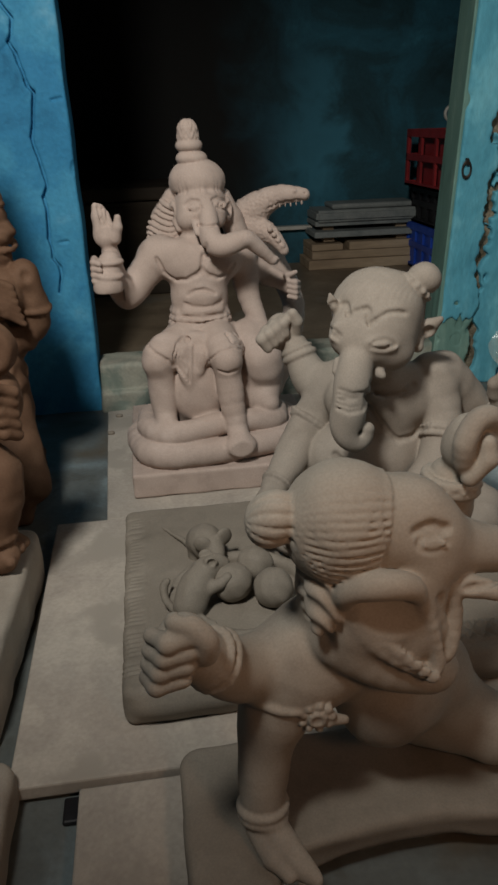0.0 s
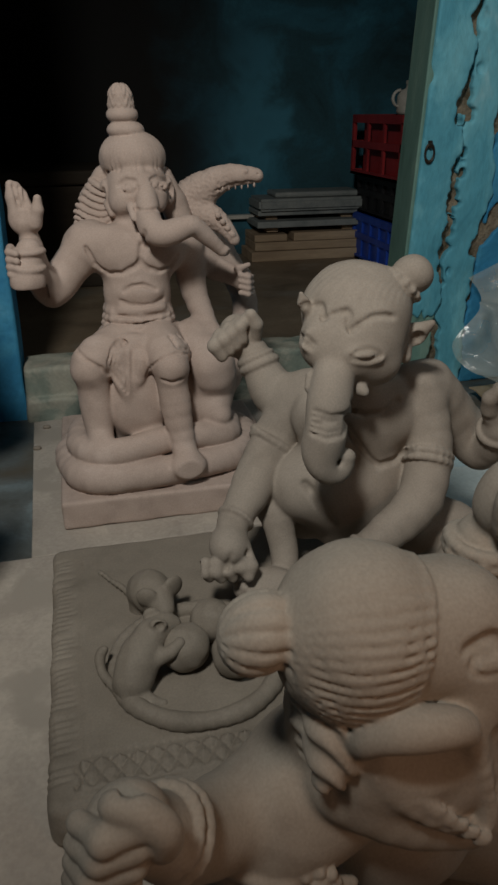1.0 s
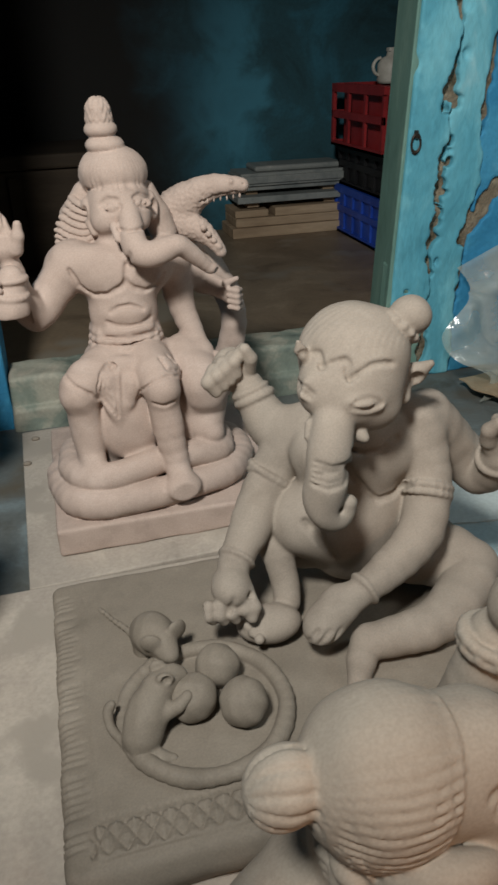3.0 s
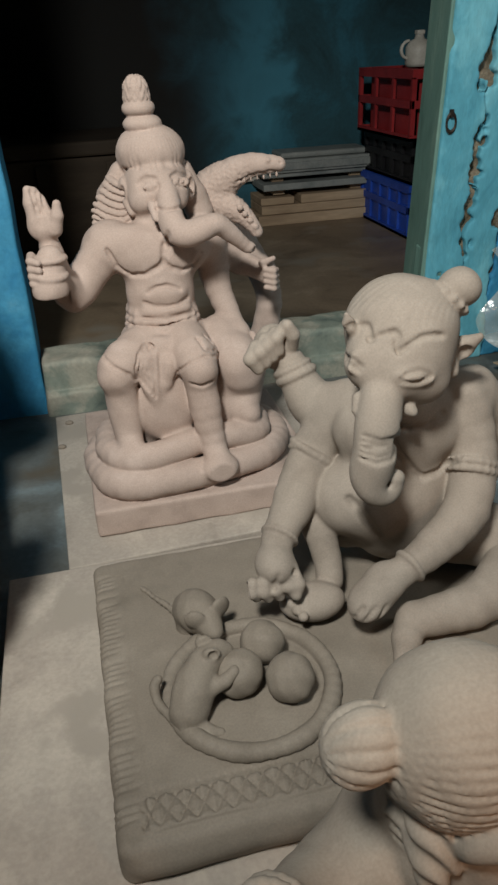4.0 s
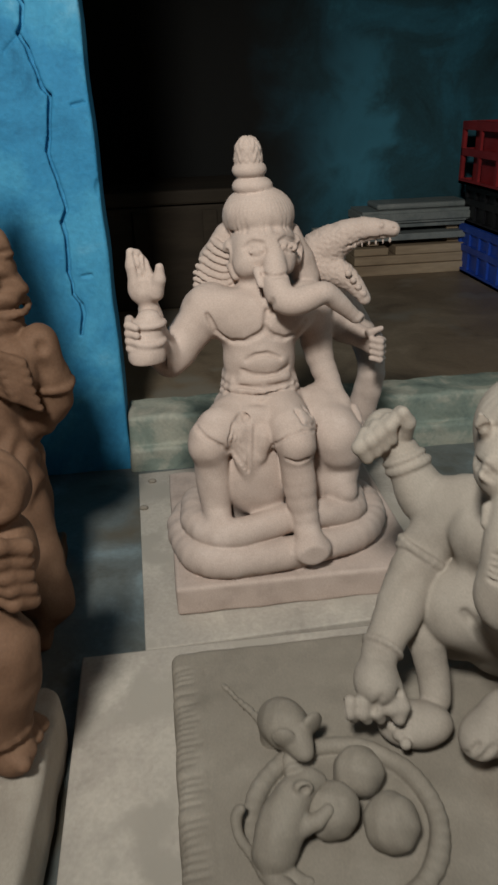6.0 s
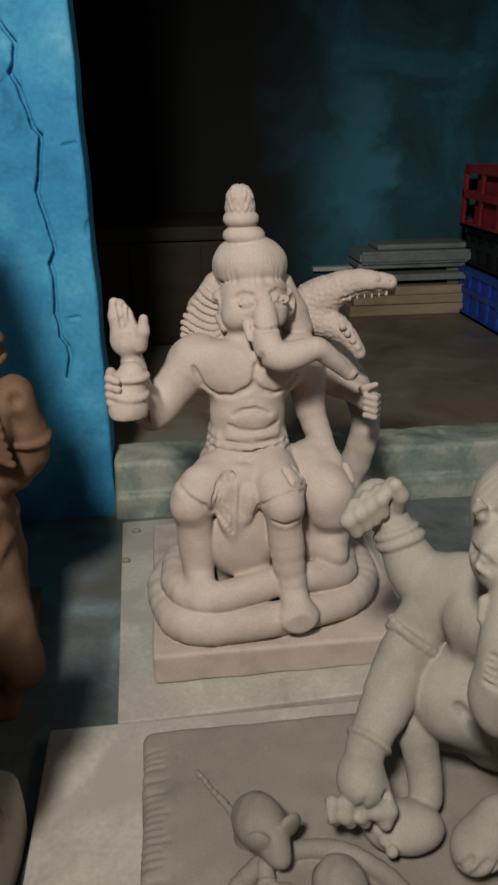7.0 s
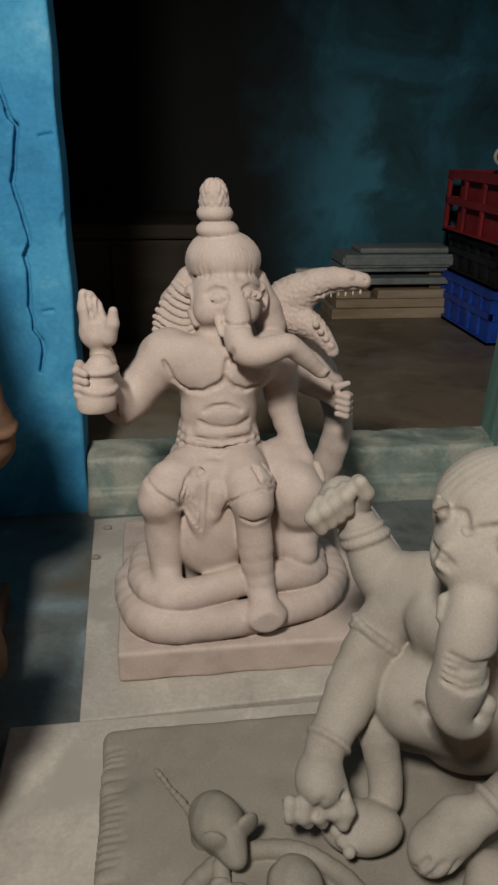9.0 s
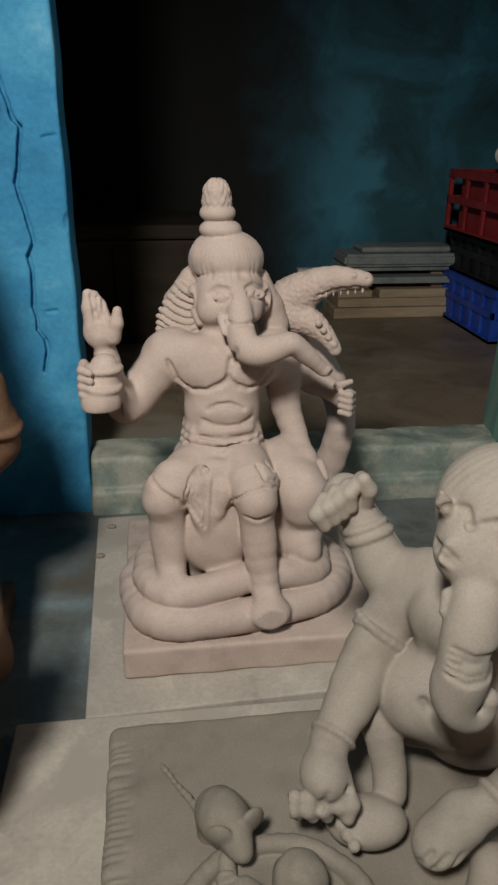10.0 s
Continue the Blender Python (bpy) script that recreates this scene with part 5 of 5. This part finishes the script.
# ---- brown statues along the wall ----
def brown_upper():
    """A crowned figure; its raised hand holds a bunch of folded cloth."""
    c = Clay((-0.86, 1.44, -0.034), (-0.40, 1.82, 0.96), 0.004)
    c.slab((-0.83, 1.48, -0.03), (-0.50, 1.79, 0.02), 0.01)
    c.limb([(-0.615, 1.64, 0.05, 0.12), (-0.605, 1.64, 0.25, 0.115), (-0.605, 1.63, 0.45, 0.095), (-0.610, 1.63, 0.56, 0.075)], 0.03)
    c.limb([(-0.555, 1.58, 0.12, 0.075), (-0.52, 1.53, 0.13, 0.055), (-0.50, 1.52, 0.05, 0.045)], 0.02)
    c.ball((-0.582, 1.63, 0.68), (0.068, 0.066, 0.075), 0.02)
    for i, z in enumerate((0.755, 0.795, 0.835, 0.872, 0.90)):
        c.ball((-0.584, 1.63, z), (0.058 - 0.008 * i, 0.056 - 0.008 * i, 0.028), 0.004)
    c.limb([(-0.557, 1.565, 0.67, 0.032), (-0.527, 1.53, 0.62, 0.028), (-0.557, 1.525, 0.55, 0.024)], 0.012)
    # tiered ornament beside the head
    for i, (x, z, r) in enumerate(((-0.505, 0.628, 0.026), (-0.510, 0.592, 0.034), (-0.505, 0.552, 0.041), (-0.520, 0.512, 0.046))):
        c.ball((x, 1.60, z), (r, r, 0.026), 0.004)
        c.ring((x, 1.60, z - 0.018), r * 0.92, r * 0.92, 0.005, (6 * i, 8, 0), 0.002)
    c.limb([(-0.64, 1.62, 0.56, 0.055), (-0.57, 1.61, 0.50, 0.052), (-0.52, 1.60, 0.47, 0.045)], 0.02)
    # knob, folds of cloth, forearm
    c.ball((-0.459, 1.585, 0.472), (0.033, 0.032, 0.034), 0.004)
    c.ball((-0.449, 1.556, 0.480), (0.010, 0.008, 0.012), 0.006, carve=True)
    c.ball((-0.500, 1.57, 0.445), (0.042, 0.040, 0.050), 0.006)
    for i in range(6):
        o = i / 5
        c.limb([(-0.536 + 0.012 * o, 1.545, 0.482 - 0.058 * o, 0.007), (-0.508 + 0.014 * o, 1.528, 0.478 - 0.066 * o, 0.0085), (-0.478 + 0.014 * o, 1.535, 0.462 - 0.072 * o, 0.0070)], 0.002)
    c.limb([(-0.452, 1.59, 0.450, 0.026), (-0.450, 1.60, 0.410, 0.030), (-0.462, 1.61, 0.365, 0.032), (-0.53, 1.62, 0.33, 0.045)], 0.010)
    c.cuff((-0.450, 1.60, 0.405), (0, 0.1, -1), 0.031, 0.005)
    c.limb([(-0.56, 1.58, 0.36, 0.055), (-0.53, 1.56, 0.27, 0.050), (-0.52, 1.55, 0.18, 0.046)], 0.015)
    for k in range(3):
        for i in range(12):
            a = math.pi * (-0.15 + 0.9 * i / 11)
            c.ball((-0.65 + 0.10 * math.sin(a), 1.63 - 0.10 * math.cos(a), 0.47 - 0.04 * k - 0.02 * math.sin(a)), 0.010, 0.003)
    c.ripple((-0.86, 1.44, 0.03), (-0.40, 1.82, 0.62), lambda x, y, z: 0.0035 * np.sin(130 * z + 3 * np.sin(55 * x) + 2 * np.sin(60 * y)) * np.clip(np.sin(21 * z + 9 * x), 0, 1))
    c.lumps(0.02, 0.0016, 3)
    return tagged(c.skin("brown_statue", TERRA, (-0.66, 1.64, -0.03)), "brown terracotta statue with a tiered crown, beside the wall", "statue", "brown statues along the wall")


def brown_lower():
    """A seated figure on the thick slab, its curled trunk and hand towards the aisle."""
    c = Clay((-0.80, 1.02, 0.068), (-0.40, 1.40, 0.60), 0.0036)
    c.limb([(-0.63, 1.22, 0.13, 0.12), (-0.63, 1.22, 0.28, 0.11), (-0.63, 1.22, 0.40, 0.085)], 0.03)
    c.ball((-0.62, 1.21, 0.50), (0.066, 0.064, 0.066), 0.02)
    c.limb([(-0.57, 1.18, 0.50, 0.036), (-0.53, 1.17, 0.475, 0.034), (-0.49, 1.18, 0.470, 0.030)], 0.012)
    # curl
    c.ball((-0.462, 1.20, 0.440), (0.041, 0.030, 0.043), 0.008)
    c.ring((-0.462, 1.178, 0.440), 0.026, 0.028, 0.012, (90, 0, 20), 0.003)
    c.ball((-0.464, 1.160, 0.438), (0.011, 0.012, 0.012), 0.004, carve=True)
    # hand with rings
    c.ball((-0.468, 1.20, 0.355), (0.044, 0.040, 0.052), 0.008)
    for i in range(5):
        o = i / 4
        c.limb([(-0.486 + 0.010 * o, 1.166, 0.392 - 0.070 * o, 0.009), (-0.458 + 0.006 * o, 1.156, 0.388 - 0.072 * o, 0.0108), (-0.434 - 0.004 * o, 1.172, 0.376 - 0.070 * o, 0.0095)], 0.002)
    c.limb([(-0.50, 1.20, 0.33, 0.040), (-0.56, 1.21, 0.32, 0.045)], 0.012)
    # knee, shin, foot with toes
    c.limb([(-0.58, 1.22, 0.18, 0.075), (-0.500, 1.18, 0.245, 0.052), (-0.492, 1.17, 0.20, 0.048), (-0.515, 1.16, 0.135, 0.040)], 0.012)
    c.limb([(-0.52, 1.17, 0.115, 0.036), (-0.490, 1.15, 0.105, 0.028)], 0.008)
    for i in range(4):
        c.limb([(-0.495 + 0.006 * i, 1.140 + 0.018 * i, 0.120 - 0.002 * i, 0.013), (-0.474 + 0.004 * i, 1.130 + 0.020 * i, 0.104, 0.011)], 0.002)
    c.ring((-0.510, 1.165, 0.150), 0.043, 0.042, 0.007, (10, 15, 0), 0.003)
    for i in range(14):
        a = math.pi * (0.0 + 0.9 * i / 13)
        c.ball((-0.63 + 0.115 * math.sin(a), 1.22 - 0.115 * math.cos(a), 0.33 - 0.03 * math.sin(a)), 0.011, 0.003)
    c.lumps(0.02, 0.0016, 5)
    return tagged(c.skin("brown_statue", TERRA, (-0.63, 1.22, 0.075)), "brown terracotta statue with a curled trunk on a thick slab", "statue", "brown statues along the wall")


brown_upper()
brown_lower()


def thick_slab(name, lo, hi, material, label, rz):
    c = Clay((lo[0] - 0.02, lo[1] - 0.02, lo[2] - 0.02), (hi[0] + 0.02, hi[1] + 0.02, hi[2] + 0.02), 0.006)
    c.slab(lo, hi, 0.012, corner=0.03)
    c.lumps(0.03, 0.0015, 4)
    o = ((lo[0] + hi[0]) / 2, (lo[1] + hi[1]) / 2, lo[2])
    ob = c.skin(name, material, o)
    ob.rotation_euler.z = radians(rz)
    return tagged(ob, label, "slab")


thick_slab("thick_slab", (-0.80, 0.86, -0.03), (-0.460, 1.300, 0.075), CLAY_PALE, "thick pale clay base slab under the brown statue", -3)
thick_slab("thick_slab", (-0.76, 0.25, -0.03), (-0.43, 0.80, 0.03), CLAY_PALE, "low pale clay base slab on the floor", 0)


# ---- back room: stacked boards, crates, jug ----
def stacked_boards():
    ob = base_of("board_stack", (0.960, 4.03, 0.0), "stack of old planks and grey boards against the back wall", "boards")
    rows = [("plank", -0.32, 0.33, -0.13, 0.0, 0.045, PLANK), ("plank", -0.30, 0.33, -0.12, 0.047, 0.085, PLANK), ("plank", -0.10, 0.30, -0.125, 0.087, 0.125, PLANK),
            ("plank", -0.30, -0.13, -0.11, 0.087, 0.118, PLANK), ("grey_board", -0.29, 0.32, -0.13, 0.150, 0.178, SLATE), ("grey_board", -0.28, 0.30, -0.10, 0.200, 0.222, SLATE)]
    for name, x0, x1, y0, z0, z1, m in rows:
        part(name, box((x0, y0, z0), (x1, 0.11, z1), 0.004), m, ob)
    for x in (-0.2, 0.2):
        part("spacer", box((x - 0.03, -0.08, 0.125), (x + 0.03, 0.08, 0.150), 0.003), PLANK, ob)
        part("spacer", box((x - 0.03, -0.06, 0.178), (x + 0.03, 0.08, 0.200), 0.003), PLANK, ob)
    bm = box((-0.28, -0.13, 0.222), (0.30, 0.11, 0.275))
    bmesh.ops.bevel(bm, geom=[e for e in bm.edges], offset=0.012, segments=2, affect="EDGES")
    tray = part("tray", bm, SLATE, ob, "grey moulded tray turned upside down")
    part("tray_top", box((-0.19, -0.09, 0.276), (0.26, 0.09, 0.300), 0.010), SLATE, tray)
    ob.scale = (1, 1, 1.09)
    return ob


stacked_boards()


def crate(at, size, material, label, rz=0.0, cols=5, lattice=False):
    """A moulded crate: thin walls (set well back in a lattice crate), a rim, upright and level ribs standing proud."""
    ob = base_of("plastic_crate", at, label, "crate", "stacked crates", rz=rz)
    w, d, h = size
    t = 0.012
    shell = bmesh.new()
    add_box(shell, (0, 0, 0), (w, d, 0.012))
    q = 0.045 if lattice else t
    for lo, hi in (((q, q, 0.012), (q + 0.006, d - q, h)), ((w - q - 0.006, q, 0.012), (w - q, d - q, h)), ((q, q, 0.012), (w - q, q + 0.006, h)), ((q, d - q - 0.006, 0.012), (w - q, d - q, h))):
        add_box(shell, lo, hi)
    part("shell", shell, material, ob)
    for z0, z1 in ((0.0, 0.022), (h * 0.46, h * 0.46 + 0.03), (h - 0.035, h)):
        band = bmesh.new()
        for lo, hi in (((0, 0, z0), (t, d, z1)), ((w - t, 0, z0), (w, d, z1)), ((t, 0, z0), (w - t, t, z1)), ((t, d - t, z0), (w - t, d, z1))):
            add_box(band, lo, hi)
        part("rim" if z1 == h else "band", band, material, ob)
    for side in (0, 1):
        for i in range(cols + 1):
            y = (d - 0.02) * i / cols
            x0 = 0.001 if side == 0 else w - t - 0.001
            part("rib", box((x0, y, 0.02), (x0 + t, y + 0.02, h - 0.03)), material, ob)
        for i in range(4):
            x = (w - 0.02) * i / 3
            y0 = 0.001 if side == 0 else d - t - 0.001
            part("rib", box((x, y0, 0.02), (x + 0.02, y0 + t, h - 0.03)), material, ob)
    return ob


crate((1.185, 3.39, 0.0), (0.38, 0.56, 0.225), BLUEP, "blue plastic crate with ribbed walls on the floor")
crate((1.20, 3.41, 0.2255), (0.36, 0.54, 0.185), BLACK, "black plastic crate between two coloured crates")
crate((1.145, 3.33, 0.411), (0.38, 0.58, 0.265), RED, "red plastic crate with open ribbed walls on top of the stack", cols=3, lattice=True)

jug = base_of("plastic_jug", (1.30, 3.62, 0.6765), "white plastic jug with a moulded handle on the red crate", "jug")
bm = bmesh.new()
prof = [(0.001, 0.0), (0.07, 0.0), (0.078, 0.02), (0.078, 0.12), (0.06, 0.155), (0.03, 0.17), (0.022, 0.20), (0.001, 0.20)]
rings = [[bm.verts.new((r * math.cos(a), r * math.sin(a), z)) for a in [2 * math.pi * i / 24 for i in range(24)]] for r, z in prof]
for a, b in zip(rings, rings[1:]):
    for i in range(24):
        bm.faces.new((a[i], a[(i + 1) % 24], b[(i + 1) % 24], b[i]))
part("body", bm, WHITEP, jug, smooth=True)
bm = bmesh.new()
rings = []
for i in range(11):
    a = radians(-85 + 17 * i)
    mid = Vector((-0.062 - 0.050 * math.cos(a), 0, 0.105 + 0.055 * math.sin(a)))
    out = Vector((-math.cos(a), 0, math.sin(a)))
    rings.append([bm.verts.new(mid + out * 0.010 * math.cos(u) + Vector((0, 0.012 * math.sin(u), 0))) for u in [math.pi * k / 4 for k in range(8)]])
for a, b in zip(rings, rings[1:]):
    for k in range(8):
        bm.faces.new((a[k], a[(k + 1) % 8], b[(k + 1) % 8], b[k]))
part("handle", bm, WHITEP, jug, smooth=True)
part("cap", box((-0.024, -0.024, 0.195), (0.024, 0.024, 0.222), 0.006), WHITEP, jug)
jug.scale = (0.72, 0.72, 0.62)

tagged(part("white_batten", box((0.50, 4.10, 0.185), (0.78, 4.146, 0.205), 0.003), WHITEP), "thin white batten fixed along the back wall", "batten")
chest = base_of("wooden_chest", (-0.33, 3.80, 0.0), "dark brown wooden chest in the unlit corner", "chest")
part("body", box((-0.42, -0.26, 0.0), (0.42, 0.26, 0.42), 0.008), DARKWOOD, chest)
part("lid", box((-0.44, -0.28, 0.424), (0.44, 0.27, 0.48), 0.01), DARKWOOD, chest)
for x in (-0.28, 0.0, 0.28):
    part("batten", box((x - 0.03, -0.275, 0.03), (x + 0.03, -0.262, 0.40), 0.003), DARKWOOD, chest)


# ---- clutter on the right: cardboard and clear film ----
def sheet(name, at, w, d, rz, material, label, seed, category, z=0.004):
    r = random.Random(seed)
    bm = bmesh.new()
    n = 14
    ph = [r.uniform(0, 6) for _ in range(4)]
    grid = [[bm.verts.new(((i / n - 0.5) * w + 0.01 * math.sin(9 * j / n + ph[0]), (j / n - 0.5) * d + 0.008 * math.sin(8 * i / n + ph[1]), z * (1.2 + math.sin(5 * i / n + ph[2]) * math.sin(4 * j / n + ph[3])))) for j in range(n + 1)] for i in range(n + 1)]
    for i in range(n):
        for j in range(n):
            bm.faces.new((grid[i][j], grid[i + 1][j], grid[i + 1][j + 1], grid[i][j + 1]))
    geom = bmesh.ops.extrude_face_region(bm, geom=list(bm.faces))["geom"]
    for v in geom:
        if isinstance(v, bmesh.types.BMVert):
            v.co.z += 0.004
    ob = part(name, bm, material)
    ob.matrix_world = pose(*at, 0, 0, rz)
    return tagged(ob, label, category)


sheet("cardboard_sheet", (1.13, 1.83, -0.03), 0.42, 0.30, -12, CARD, "creased brown cardboard sheet lying on the floor", 1, "cardboard", 0.012)
sheet("cardboard_sheet", (0.98, 1.93, -0.012), 0.34, 0.20, 8, CARD, "torn cardboard flap under the plastic film", 2, "cardboard", 0.012)


def film_bundle():
    bm = bmesh.new()
    n, m = 70, 60
    rows = []
    for i in range(n + 1):
        row = []
        for j in range(m + 1):
            u, v = i / n, j / m
            top = 0.30 + 0.42 * u
            x = 0.80 + 0.95 * u + 0.05 * math.sin(9 * v)
            lean = v ** 0.8
            y = 1.80 + 0.10 * math.sin(4 * u + 1) * (1 - v) + 0.30 * lean
            z = -0.018 + top * v ** 1.3
            p = Vector((x, y, z))
            f = noise.noise(p * 7) * 0.035 + noise.noise(p * 17) * 0.014 + 0.012 * math.sin(26 * u + 12 * v + 3 * noise.noise(p * 5))
            k = min(1, v * 5) * min(1, (1 - v) * 6)
            row.append(bm.verts.new((x, min(y - abs(f) * k, 2.105), max(z + f * 0.5 * k, -0.016))))
        rows.append(row)
    for i in range(n):
        for j in range(m):
            bm.faces.new((rows[i][j], rows[i + 1][j], rows[i + 1][j + 1], rows[i][j + 1]))
    return tagged(part("plastic_film", bm, FILM, smooth=True), "crumpled clear plastic film leaning against the wall", "plastic film")


film_bundle()


def flat_sheet(corners, z, material, label):
    """A thin flat sheet with a slightly wavy edge, given by its corners."""
    r = random.Random(len(label) + int(corners[0][0] * 100))
    bm = bmesh.new()
    ring = []
    for (x0, y0), (x1, y1) in zip(corners, corners[1:] + corners[:1]):
        for k in range(8):
            e = r.uniform(-0.003, 0.003)
            ring.append((x0 + (x1 - x0) * k / 8 + e, y0 + (y1 - y0) * k / 8 + e))
    low = [bm.verts.new((x, y, z)) for x, y in ring]
    top = [bm.verts.new((x, y, z + 0.003)) for x, y in ring]
    bm.faces.new(top)
    for k in range(len(ring)):
        n = (k + 1) % len(ring)
        bm.faces.new((low[k], low[n], top[n], top[k]))
    return tagged(part("paper_sheet", bm, material), label, "sheet", "sheets on the floor")


flat_sheet([(0.42, 0.70), (1.45, 0.60), (1.60, 1.66), (0.46, 1.74)], -0.0295, CLOTH, "pale blue plastic sheet spread flat on the floor")
flat_sheet([(0.46, 1.42), (0.86, 1.34), (0.90, 1.54), (0.52, 1.62)], -0.0255, TILE_LIGHT, "whitish sheet lying on the pale blue plastic")
flat_sheet([(0.44, 1.10), (0.70, 1.02), (0.80, 1.22), (0.50, 1.32)], -0.0255, TILE_LIGHT, "whitish sheet lying on the pale blue plastic")
flat_sheet([(0.78, 1.10), (1.15, 0.98), (1.25, 1.24), (0.88, 1.30)], -0.0255, TILE_LIGHT, "whitish sheet lying on the pale blue plastic")
for x, y in ((-0.326, 2.0), (-0.345, 1.88)):
    c = Clay((x - 0.02, y - 0.02, -0.006), (x + 0.02, y + 0.02, 0.014), 0.002)
    c.ball((x, y, 0.002), (0.010, 0.006, 0.006))
    tagged(c.skin("clay_crumb", CLAY_DAMP, (x, y, -0.001)), "dark crumb of damp clay on the board", "crumb", "crumbs on the board")
